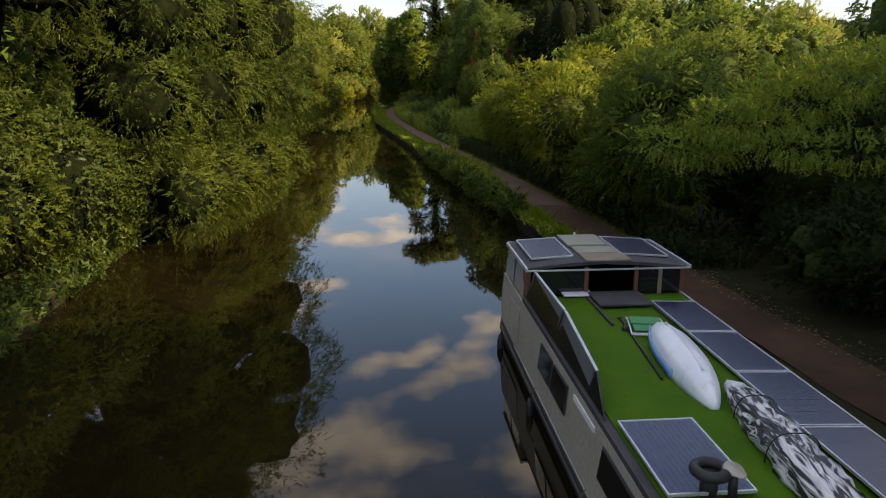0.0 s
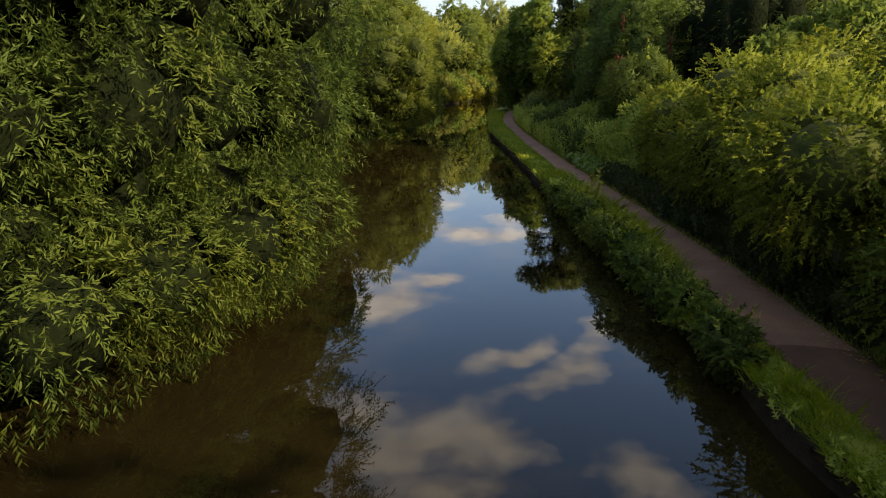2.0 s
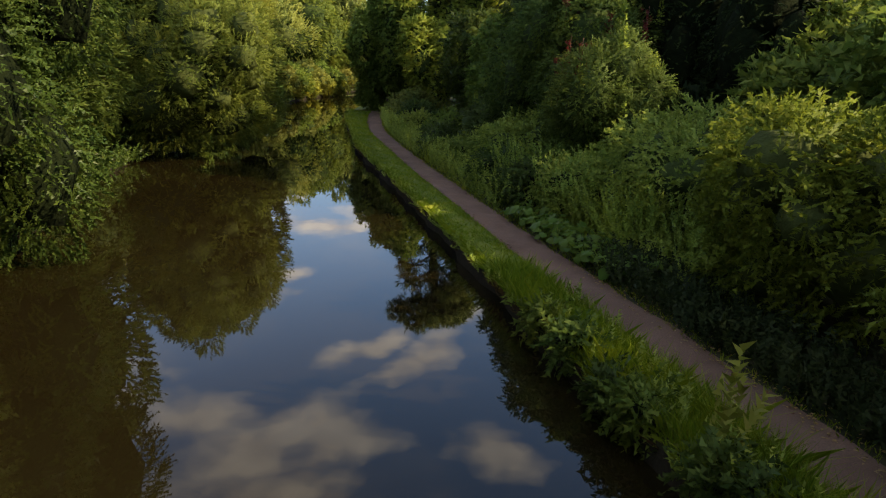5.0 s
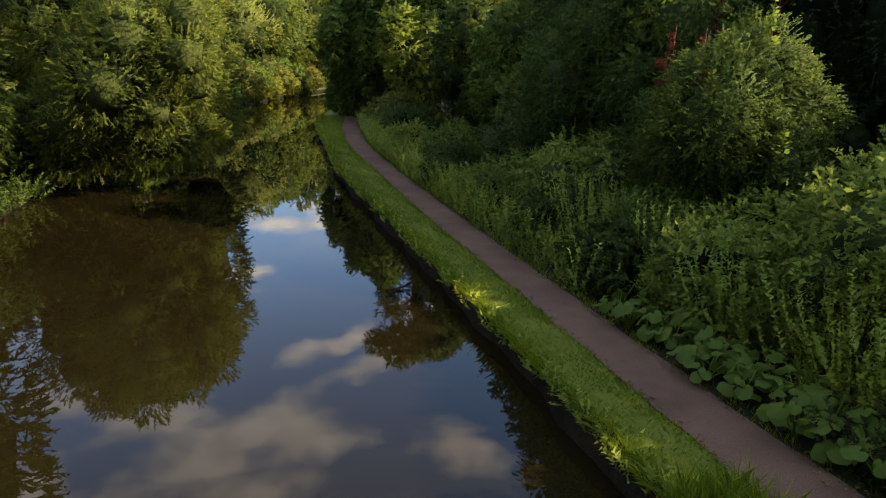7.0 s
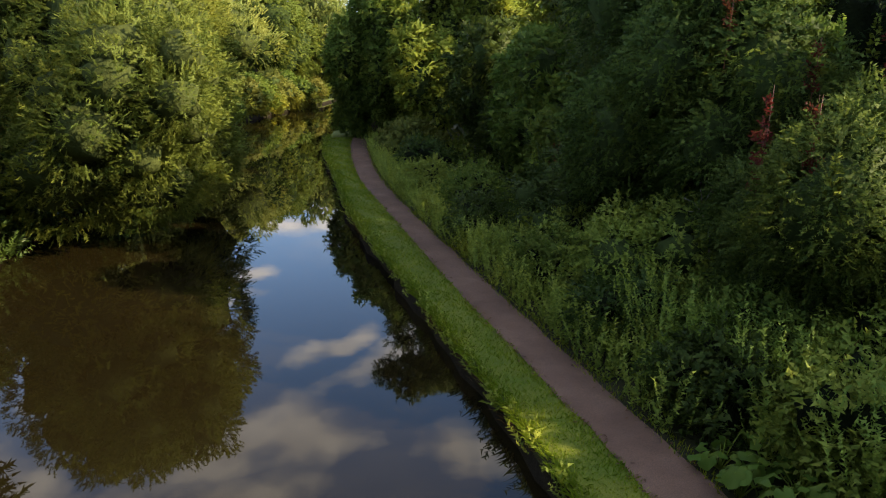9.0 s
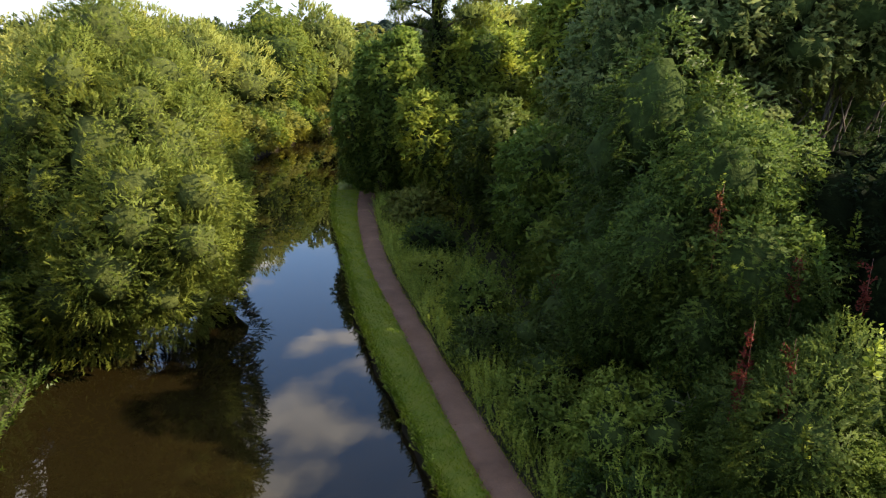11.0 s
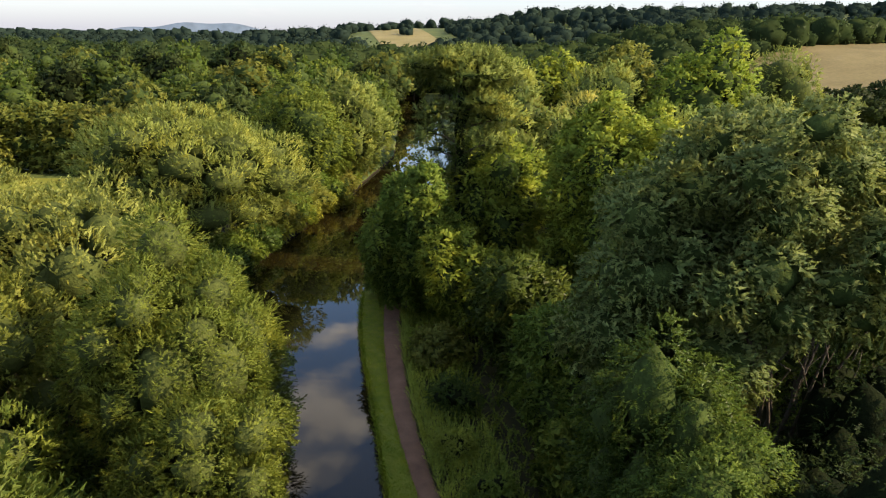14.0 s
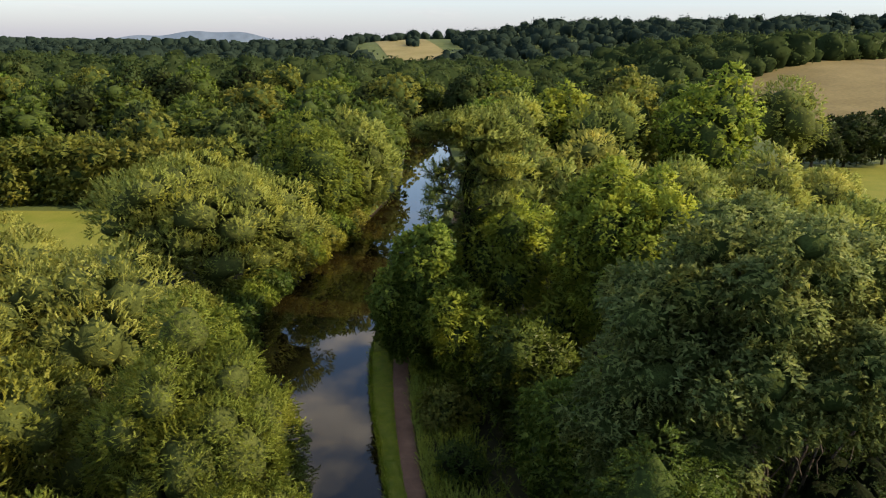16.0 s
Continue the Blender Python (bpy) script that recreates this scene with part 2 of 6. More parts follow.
def ground_material():
    m, n, l, b = material("meadow_ground", 0.9, 0, 0.2)
    a = ramp(n, l, noise_tex(n, l, 0.05, 5.0), [(0.3, (0.045, 0.07, 0.014)), (0.55, (0.07, 0.09, 0.02)), (0.75, (0.12, 0.12, 0.04))])
    f = ramp(n, l, noise_tex(n, l, 6.0, 6.0), [(0.3, (0.6, 0.65, 0.6)), (0.7, (1.2, 1.15, 1.1))])
    l.new(blend(n, l, a, f, 1.0, "MULTIPLY"), b.inputs["Base Color"])
    bump(n, l, b, noise_tex(n, l, 14.0, 5.0), 0.7, 0.05)
    return m


GROUND = ground_material()
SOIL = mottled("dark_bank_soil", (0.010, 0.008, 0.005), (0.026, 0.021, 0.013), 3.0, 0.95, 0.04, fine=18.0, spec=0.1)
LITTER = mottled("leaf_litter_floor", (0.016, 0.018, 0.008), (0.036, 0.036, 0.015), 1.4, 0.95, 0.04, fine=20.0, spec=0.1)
# Blue-grey base colour stands for the haze over the far hill.
BACKHILL = mottled("far_hill_painted_haze", (0.10, 0.14, 0.19), (0.14, 0.18, 0.23), 0.004, 0.95, fine=0.02, spec=0.0)
VERGE = mottled("mown_verge_turf", (0.0683, 0.1031, 0.0084), (0.1268, 0.1402, 0.0168), 1.6, 0.9, 0.03, fine=45.0, spec=0.2)
WHEAT = mottled("ripe_corn_field", (0.105, 0.085, 0.034), (0.165, 0.132, 0.058), 0.03, 0.9, 0.1, fine=0.6, spec=0.1)
PALE_FIELD = mottled("dry_hay_field", (0.15, 0.13, 0.05), (0.23, 0.19, 0.085), 0.02, 0.9, 0.1, fine=0.4, spec=0.1)
LAWN = mottled("sunlit_lawn", (0.1045, 0.1260, 0.0160), (0.1615, 0.1575, 0.0300), 0.15, 0.9, 0.02, fine=6.0, spec=0.1)


def path_material():
    m, n, l, b = material("gravel_towpath", 0.92, 0, 0.25)
    a = ramp(n, l, noise_tex(n, l, 0.9, 5.0), [(0.25, (0.080, 0.046, 0.030)), (0.6, (0.135, 0.081, 0.053)), (0.8, (0.176, 0.112, 0.076))])
    f = ramp(n, l, noise_tex(n, l, 55.0, 3.0), [(0.3, (0.65, 0.65, 0.65)), (0.7, (1.25, 1.22, 1.2))])
    l.new(blend(n, l, a, f, 1.0, "MULTIPLY"), b.inputs["Base Color"])
    bump(n, l, b, noise_tex(n, l, 60.0, 3.0), 0.6, 0.012)
    return m


PATH_GRAVEL = path_material()
# Brown earth, coloured darker still to hold the thicket's shade.
PATH_EARTH = mottled("shade_darkened_earth_path", (0.042, 0.024, 0.015), (0.078, 0.046, 0.029), 0.9, 0.95, 0.012, fine=50.0, spec=0.15)


def water_material():
    m, n, l, b = material("brown_canal_water", 0.015, 0, 0.5)
    b.inputs["IOR"].default_value = 1.33
    c = ramp(n, l, noise_tex(n, l, 0.08, 3.0), [(0.3, (0.0085, 0.0062, 0.0020)), (0.7, (0.012, 0.0088, 0.0028))])
    l.new(c, b.inputs["Base Color"])
    t = n.new("ShaderNodeTexCoord")
    mp = n.new("ShaderNodeMapping")
    mp.inputs["Scale"].default_value = (0.9, 0.55, 1)
    l.new(t.outputs["Object"], mp.inputs[0])
    w = n.new("ShaderNodeTexNoise")
    w.inputs["Scale"].default_value, w.inputs["Detail"].default_value = 1.6, 2.5
    l.new(mp.outputs[0], w.inputs["Vector"])
    bump(n, l, b, w.outputs[0], 0.06, 0.02)
    return m


WATER = water_material()

# ---- lines of the canal, by distance along it ----
R_Y = (-80, -20, 0, 18.6, 24, 32, 42, 48, 53, 61, 70, 79, 90, 98, 108, 124, 144, 176, 240, 330, 400)
R_X = (16, 9.5, 6.4, 3.6, 2.65, 1.15, -0.9, -1.95, -2.85, -4.45, -6.3, -7.3, -8.7, -9.1, -8.6, -5.4, -1.6, 4.4, 5.0, 2, 0)
L_Y = (-80, -20, 0, 12, 20, 30, 41, 45, 63, 70, 91, 100, 108, 124, 144, 176, 240, 330, 400)
L_X = (3, -4, -7, -8.4, -9.4, -11, -12.6, -13.4, -17.2, -17.6, -19.6, -20.5, -20.2, -16.9, -12.7, -7.1, -6.4, -9, -11)
PL_Y = (-80, 0, 19.4, 24, 36.5, 47.5, 52.2, 61.7, 68.3, 78, 87, 96, 104, 124, 176, 240)
PL_X = (17.3, 7.6, 4.35, 3.4, 1.5, -0.8, -1.6, -3.4, -4.45, -6.1, -6.85, -7.15, -6.6, -3.2, 6.0, 7)
PR_Y = (-80, 0, 21.5, 30.4, 36, 49, 53.4, 62.3, 68.6, 78, 87, 96, 104, 124, 176, 240)
PR_X = (18.6, 9.0, 5.3, 3.85, 2.75, 0.05, -0.8, -2.45, -3.55, -5.0, -5.65, -5.9, -5.3, -2.0, 7.2, 8.2)


def soft(ys, xs):
    g = np.arange(-80, 401, 1.0)
    v = np.interp(g, ys, xs)
    k = np.ones(7) / 7
    v = np.convolve(np.pad(v, 3, mode="edge"), k, "valid")
    return lambda y: np.interp(y, g, v)


x_right, x_left, path_l, path_r = soft(R_Y, R_X), soft(L_Y, L_X), soft(PL_Y, PL_X), soft(PR_Y, PR_X)


def smooth(a, b, v):
    t = np.clip((np.asarray(v, float) - a) / (b - a), 0, 1)
    return t * t * (3 - 2 * t)


def land(x, y):
    """Height of the land: flat by the canal, rising far off and to the right."""
    x, y = np.asarray(x, float), np.asarray(y, float)
    z = 0.45 + 0 * x
    z = z + 21 * smooth(215, 520, y) * smooth(85, 230, x)
    ridge = 2 + 42 * smooth(-300, 800, x)
    z = z + ridge * np.exp(-((y - 1150) / 380) ** 2) * smooth(300, 900, y)
    z = z + 3 * smooth(400, 1150, y) + 8 * smooth(1300, 2300, y)
    z = z + 23 * np.exp(-((x - 10) / 240) ** 2 - ((y - 1240) / 270) ** 2)
    return z + 0.25 * np.sin(x * 0.043 + 1) * np.sin(y * 0.037) * smooth(30, 80, np.abs(x + 5))



# ---- mesh helpers ----


def mesh_of(name, verts, faces, mats, index=None, smooth_faces=False, normals=None):
    """A mesh from vertices and faces of equal length (or a list of such arrays)."""
    me = bpy.data.meshes.new(name)
    groups = faces if isinstance(faces, list) else [faces]
    groups = [np.asarray(f, np.int32) for f in groups if len(f)]
    nv = len(verts)
    nl, npoly = sum(f.size for f in groups), sum(len(f) for f in groups)
    me.vertices.add(nv)
    me.vertices.foreach_set("co", np.ascontiguousarray(verts, np.float32).ravel())
    me.loops.add(nl)
    me.loops.foreach_set("vertex_index", np.concatenate([f.ravel() for f in groups]).astype(np.int32))
    me.polygons.add(npoly)
    tot = np.concatenate([np.full(len(f), f.shape[1], np.int32) for f in groups])
    me.polygons.foreach_set("loop_start", np.concatenate([[0], np.cumsum(tot)[:-1]]).astype(np.int32))
    me.polygons.foreach_set("loop_total", tot)
    for mt in mats:
        me.materials.append(mt)
    if index is not None:
        me.polygons.foreach_set("material_index", np.ascontiguousarray(index, np.int32))
    me.polygons.foreach_set("use_smooth", np.full(npoly, bool(smooth_faces or normals is not None)))
    me.update()
    me.validate()
    if normals is not None:
        at = me.attributes.new("custom_normal", "FLOAT_VECTOR", "POINT")
        at.data.foreach_set("vector", np.ascontiguousarray(unit(normals), np.float32).ravel())
        me.update()
    return me


def part(name, bm, mat, parent, label="", loc=None):
    """A bmesh or mesh as one object under a thing or a part."""
    if isinstance(bm, bmesh.types.BMesh):
        me = bpy.data.meshes.new(name)
        bm.to_mesh(me)
        bm.free()
        if mat:
            me.materials.append(mat)
    else:
        me = bm
    ob = new(name, me)
    ob.parent = parent
    if loc is not None:
        ob.location = loc
    if label:
        ob["label"] = label
    return ob


def unit(v):
    return v / np.maximum(np.linalg.norm(v, axis=-1, keepdims=True), 1e-9)


def ico(sub):
    b = bmesh.new()
    bmesh.ops.create_icosphere(b, subdivisions=sub, radius=1)
    v = np.array([x.co[:] for x in b.verts])
    f = np.array([[q.index for q in p.verts] for p in b.faces], np.int32)
    b.free()
    return v, f


ICO1, ICO2, ICO3 = ico(1), ico(2), ico(3)


def lump(p, s=1.0, k=0.0):
    """Cheap smooth noise from -1 to 1."""
    x, y, z = (p[..., i] * s + k for i in range(3))
    return (np.sin(x * 1.7 + 1.3 * np.sin(y * 1.1 + k)) + np.sin(y * 2.1 + 1.7 * np.sin(z * 1.3)) + np.sin(z * 1.9 + 1.1 * np.sin(x * 1.5))) / 3


def leaf_quads(p, d, nrm, length, width):
    """Kite-shaped leaves from stalk points, directions and normals."""
    s = unit(np.cross(d, nrm))
    length, width = np.broadcast_to(length, len(p))[:, None], np.broadcast_to(width, len(p))[:, None]
    up = unit(np.cross(s, d))
    mid = p + d * length * 0.42 + up * width * 0.12
    v = np.stack([p, mid + s * width * 0.5, p + d * length - up * length * 0.06, mid - s * width * 0.5], 1).reshape(-1, 3)
    return v, np.arange(len(p) * 4, dtype=np.int32).reshape(-1, 4)


def leaf_tris(p, d, nrm, length, width):
    """Small pointed leaves, three corners each."""
    s = unit(np.cross(d, nrm))
    length, width = np.broadcast_to(length, len(p))[:, None], np.broadcast_to(width, len(p))[:, None]
    q = p - d * length * 0.12
    v = np.stack([q + s * width * 0.5, p + d * length, q - s * width * 0.5], 1).reshape(-1, 3)
    return v, np.arange(len(p) * 3, dtype=np.int32).reshape(-1, 3)


def billow(p, s):
    """A smooth wandering vector, for the billows of a crown."""
    return np.stack([lump(p, s, 0.0), lump(p, s, 5.1), lump(p, s, 11.3)], -1)


def sprays(r, p, out, n_each, shoot, length, width, droop, angle=0.6, tri=False, soft_way=0.8):
    """Shoots at points p growing along out, each with n_each leaves either side."""
    n = len(p)
    d = unit(out + r.normal(0, 0.35, (n, 3)) + np.array([0, 0, -droop]))
    side = unit(np.cross(d, r.normal(0, 1, (n, 3)) + np.array([0, 0, 2.0])))
    k = np.arange(n_each)
    t = (k + 0.5) / n_each
    sl = shoot * r.uniform(0.7, 1.3, n)
    base = p[:, None, :] + d[:, None, :] * (t[None, :] * sl[:, None])[..., None]
    base[..., 2] -= (droop * 0.35 * (t[None, :] ** 2) * sl[:, None])
    sgn = np.where(k % 2 == 0, 1.0, -1.0)
    ld = d[:, None, :] * math.cos(angle) + side[:, None, :] * (sgn * math.sin(angle))[None, :, None]
    ld = unit(ld + r.normal(0, 0.22, ld.shape) + np.array([0, 0, -droop * 0.35]))
    nr = unit(np.cross(d, side))[:, None, :] * 0.8 + unit(out)[:, None, :] * 0.6 + r.normal(0, 0.45, ld.shape)
    way = np.repeat(unit(unit(out) + 0.55 * billow(p, 1.5 / shoot)), n_each, 0)
    b, ld, nr = base.reshape(-1, 3), ld.reshape(-1, 3), unit(nr.reshape(-1, 3))
    nr = nr * np.where((nr * way).sum(1) < 0, -1.0, 1.0)[:, None]
    L = length * r.uniform(0.65, 1.25, len(b))
    v, f = (leaf_tris if tri else leaf_quads)(b, ld, nr, L, width * L / length)
    return v, f, np.repeat(unit(way * soft_way + nr * (1.15 - soft_way)), 3 if tri else 4, 0)


def lobes_in(r, centre, radii, n, size=0.45, low=-0.5, hollow=0.62):
    """Lobes of a crown: rounded masses set round an ellipsoid."""
    c, q = np.array(centre, float), np.array(radii, float)
    i = np.arange(n) + 0.5
    z = 1 - (1 - low) * i / n
    a = i * 2.399963 + r.uniform(0, 6)
    rr = np.sqrt(np.maximum(1 - z * z, 0))
    d = np.stack([rr * np.cos(a), rr * np.sin(a), z], 1) + r.normal(0, 0.13, (n, 3))
    pos = c + d * q * hollow * r.uniform(0.85, 1.15, (n, 1))
    rad = q * size * r.uniform(0.72, 1.25, (n, 1))
    return [(*pos[k], *rad[k]) for k in range(n)] + [(*c, *(q * 0.6))]


def crown_points(r, lobes, count, keep=None, rough=0.2, floor=0.3, clump=2.6, gaps=-0.5):
    """Points on the outside of the lobes, with the way out at each."""
    lob = np.array(lobes)
    area = lob[:, 3] * lob[:, 4] + lob[:, 3] * lob[:, 5]
    which = r.choice(len(lob), int(count * 2.6), p=area / area.sum())
    d = unit(r.normal(0, 1, (len(which), 3)))
    c, q = lob[which, :3], lob[which, 3:]
    wob = 1 + rough * lump(d * 2.6 + which[:, None] * 1.7, 1.3) + r.normal(0, 0.07, len(which))
    p = c + d * q * wob[:, None]
    p = p + d * (0.32 / clump) * lump(p, clump, 4.0)[:, None]
    o = unit(d / q)
    ok = p[:, 2] > floor
    for k, l in enumerate(lob):
        e = ((p - l[:3]) / (l[3:] * 0.86))
        ok &= ((e ** 2).sum(1) > 1) | (which == k)
    ok &= (lump(p, 1.1, 2.0) > -0.86) & (lump(p, clump, 4.0) > gaps)
    if keep is not None:
        ok &= keep(p, o)
    p, o = p[ok], o[ok]
    return p[:count], o[:count]


# Solid lumps inside a crown, coloured as the shade behind leaf gaps.
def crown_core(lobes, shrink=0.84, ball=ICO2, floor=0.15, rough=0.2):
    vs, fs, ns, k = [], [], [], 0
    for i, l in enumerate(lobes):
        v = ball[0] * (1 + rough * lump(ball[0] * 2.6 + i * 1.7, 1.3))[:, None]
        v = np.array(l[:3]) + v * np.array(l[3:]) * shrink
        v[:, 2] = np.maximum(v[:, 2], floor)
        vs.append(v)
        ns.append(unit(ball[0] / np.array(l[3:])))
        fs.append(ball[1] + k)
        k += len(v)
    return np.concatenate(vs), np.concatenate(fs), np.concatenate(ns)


LEAF = dict(   # leaves a shoot, shoot length, leaf length, leaf width, droop, angle, how many more
    willow=(11, 0.36, 0.14, 0.031, 0.45, 0.7, 1.25), willow_near=(11, 0.34, 0.115, 0.05, 0.0, 0.8, 3.4), fine=(11, 0.34, 0.068, 0.046, 0.2, 0.9, 2.2), willow_mid=(10, 0.5, 0.2, 0.095, -0.15, 0.65, 2.6), willow_far=(7, 0.75, 0.38, 0.2, -0.15, 0.7, 1.6),
    broad=(9, 0.38, 0.095, 0.07, 0.35, 0.9, 1.75), broad_mid=(6, 0.55, 0.25, 0.17, 0.3, 0.9, 1.5), broad_far=(5, 0.75, 0.55, 0.4, 0.25, 0.9, 1.4),
    small=(10, 0.42, 0.1, 0.068, 0.3, 0.9, 1.0), ash=(8, 0.36, 0.18, 0.11, 0.3, 0.95, 1.9), tuft=(5, 0.7, 0.8, 0.6, 0.1, 1.0, 1.0), needle=(8, 0.5, 0.3, 0.07, -0.2, 0.8, 1.2))


def crown_mesh(name, r, lobes, leaf, count, mats, keep=None, core=True, rough=0.2, floor=0.3, shrink=0.84):
    n_each, shoot, ll, lw, droop, ang, more = LEAF[leaf]
    p, o = crown_points(r, lobes, max(int(count * more) // n_each, 4), keep, rough, floor, 1.5 if leaf[-4:] == "_far" or leaf == "tuft" else 2.6 if leaf[-4:] == "_mid" else 3.4, -0.85 if leaf in ("willow", "willow_near") else -0.5)
    v, f, nv = sprays(r, p, o, n_each, shoot, ll, lw, droop, ang, leaf != "willow", 0.6 if leaf == "willow" else 0.8 if leaf in ("broad", "small", "fine") else 0.86)
    if not core:
        return mesh_of(name, v, f, mats[:1], normals=nv)
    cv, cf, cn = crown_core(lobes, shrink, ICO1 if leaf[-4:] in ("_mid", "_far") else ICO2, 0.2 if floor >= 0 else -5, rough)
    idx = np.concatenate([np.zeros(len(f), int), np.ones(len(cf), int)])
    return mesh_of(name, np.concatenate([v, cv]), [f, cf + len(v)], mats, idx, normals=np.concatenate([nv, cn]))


def tube(path, radii, sides=7):
    """A tapered, bent limb as a bmesh."""
    b = bmesh.new()
    rings = []
    pts = [Vector(p) for p in path]
    for i, (p, rad) in enumerate(zip(pts, radii)):
        t = (pts[min(i + 1, len(pts) - 1)] - pts[max(i - 1, 0)]).normalized()
        a = t.orthogonal().normalized()
        if rings:
            a = (prev - t * prev.dot(t)).normalized()
        prev = a
        c = t.cross(a)
        rings.append([b.verts.new(p + (a * math.cos(q) + c * math.sin(q)) * rad * (1 + 0.08 * math.sin(3 * q + i))) for q in [2 * math.pi * k / sides for k in range(sides)]])
    for r0, r1 in zip(rings, rings[1:]):
        for k in range(sides):
            b.faces.new((r0[k], r0[(k + 1) % sides], r1[(k + 1) % sides], r1[k]))
    b.faces.new(reversed(rings[0]))
    b.faces.new(rings[-1])
    for f in b.faces:
        f.smooth = True
    return b


def limb_path(r, a, b, n=6, bend=0.12):
    a, b = np.array(a, float), np.array(b, float)
    length = np.linalg.norm(b - a)
    pts = [a + (b - a) * t + r.normal(0, bend * length * 0.25, 3) * math.sin(math.pi * t) + np.array([0, 0, bend * length * math.sin(math.pi * t)]) for t in np.linspace(0, 1, n)]
    return [tuple(p) for p in pts]


def spire(r, foot, tall, mat, n=70):
    """A young shoot: whorls of leaves narrowing to a tip."""
    t = np.sort(r.random(n))
    a = r.uniform(0, 2 * math.pi, n)
    rad = 0.15 * tall * (1 - t) + 0.02
    out = np.stack([np.cos(a), np.sin(a), np.full(n, 0.55)], 1)
    p = np.array(foot) + np.stack([np.cos(a) * rad * 0.4, np.sin(a) * rad * 0.4, t * tall - 0.15], 1)
    nr = unit(out * np.array([0.6, 0.6, 1.0]) + r.normal(0, 0.3, (n, 3)))
    v, f = leaf_quads(p, unit(out + r.normal(0, 0.25, (n, 3))), nr, 0.15 * (1.15 - 0.6 * t), 0.1 * (1.15 - 0.6 * t))
    return mesh_of("young_shoot", v, f, [mat], normals=np.repeat(unit(out + nr), 4, 0))


def tree(name, label, x, y, lobes, leaf, count, mats, seed, category="tree", trunk=0.2, limbs=5, keep=None, base=None, rough=0.2, core=True, floor=None, group="", shrink=0.76, spires=0, spire_mat=None):
    """A tree or bush: trunk, limbs and a crown; lobes are given from its foot."""
    r = np.random.default_rng(seed)
    z0 = float(land(x, y)) - 0.08 if base is None else base
    root = new(name)
    root.location = (x, y, z0)
    tagged(root, label, category, group)
    lob = np.array(lobes)
    top = lob[np.argmax(lob[:, 2])]
    bend = r.normal(0, 0.3, 2)
    height = float(top[2])
    pts = [(0, 0, -0.1), (bend[0] * 0.2, bend[1] * 0.2, height * 0.25), (bend[0] * 0.6, bend[1] * 0.6, height * 0.5), (float(top[0]) * 0.8, float(top[1]) * 0.8, height * 0.92)]
    part("trunk", tube(pts, (trunk, trunk * 0.85, trunk * 0.65, trunk * 0.25), 8), BARK, root)
    pick = r.permutation(len(lob) - 1)[:limbs] if len(lob) > 1 else []
    for k in pick:
        h = min(height * 0.45, max(0.3, lob[k, 2] * 0.5))
        part("limb", tube(limb_path(r, (bend[0] * 0.4, bend[1] * 0.4, h), lob[k, :3] + (lob[k, :3] - lob[-1, :3]) * 0.04), (trunk * 0.5, trunk * 0.42, trunk * 0.34, trunk * 0.26, trunk * 0.18, trunk * 0.08), 6), BARK, root)
    kf = None if keep is None else (lambda p, o: keep(p, o, r))
    part("crown", crown_mesh("crown", r, lobes, leaf, count, mats, kf, core, rough, 0.25 if floor is None else floor, shrink), None, root)
    if spires:
        p, o = crown_points(r, lobes, spires, lambda p_, o_: (o_[:, 2] > -0.1) & (o_[:, 0] * -0.5 - o_[:, 1] * 0.75 + 0.5 * o_[:, 2] > 0.2), rough, 1.0)
        for q, w in zip(p, o):
            part("young_shoot", spire(r, q + w * 0.1, r.uniform(0.55, 1.15), spire_mat or mats[0]), None, root, "pale upright young shoot")
    return root

# ---- ground, water, towpath ----
gy = np.concatenate([np.arange(-300, -80, 40), np.arange(-80, 12, 4), np.arange(12, 110, 1.0), np.arange(110, 260, 3), np.arange(260, 420, 10), np.arange(420, 1600, 40), np.arange(1600, 4701, 150)])
side_out = np.array([0, 0.12, 0.4, 1, 2, 3.5, 6, 10, 16, 25, 40, 60, 85, 115, 150, 200, 260, 340, 450, 600, 800, 1100, 1500, 2100, 2900, 4000])
rows_v = []
for y in gy:
    yy = min(max(y, -80), 400)
    close = float(smooth(330, 400, y))
    xl, xr = float(x_left(yy)), float(x_right(yy))
    wob = 0.09 * math.sin(y * 1.3) + 0.07 * math.sin(y * 3.1 + 1) + 0.05 * math.sin(y * 7.3)
    left = xl + wob - side_out[::-1]
    right = xr + wob * 0.7 + side_out
    zl, zr = land(left, np.full(left.shape, y)), land(right, np.full(right.shape, y))
    zl[-1] -= 0.16
    zr[0] -= 0.1
    bed = -1.1 * (1 - close) + 0.4 * close
    row = [(a, y, b) for a, b in zip(left, zl)] + [(left[-1] + 0.18, y, bed), (right[0] - 0.10, y, bed)] + [(a, y, b) for a, b in zip(right, zr)]
    rows_v.append(row)
ncol = len(rows_v[0])
gv = np.array(rows_v).reshape(-1, 3)
ii, jj = np.meshgrid(np.arange(len(gy) - 1), np.arange(ncol - 1), indexing="ij")
k0 = (ii * ncol + jj).ravel()
gf = np.stack([k0, k0 + 1, k0 + ncol + 1, k0 + ncol], 1)
nl = len(side_out)
jc, ic = jj.ravel(), gy[ii.ravel()]
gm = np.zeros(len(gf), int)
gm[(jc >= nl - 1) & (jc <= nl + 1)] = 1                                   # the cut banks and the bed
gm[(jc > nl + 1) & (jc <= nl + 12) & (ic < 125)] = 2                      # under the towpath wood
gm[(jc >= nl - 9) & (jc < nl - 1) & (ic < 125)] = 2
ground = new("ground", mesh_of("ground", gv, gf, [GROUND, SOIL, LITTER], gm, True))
tagged(ground, "grassy valley floor with dark canal banks", "ground", kind="structure")

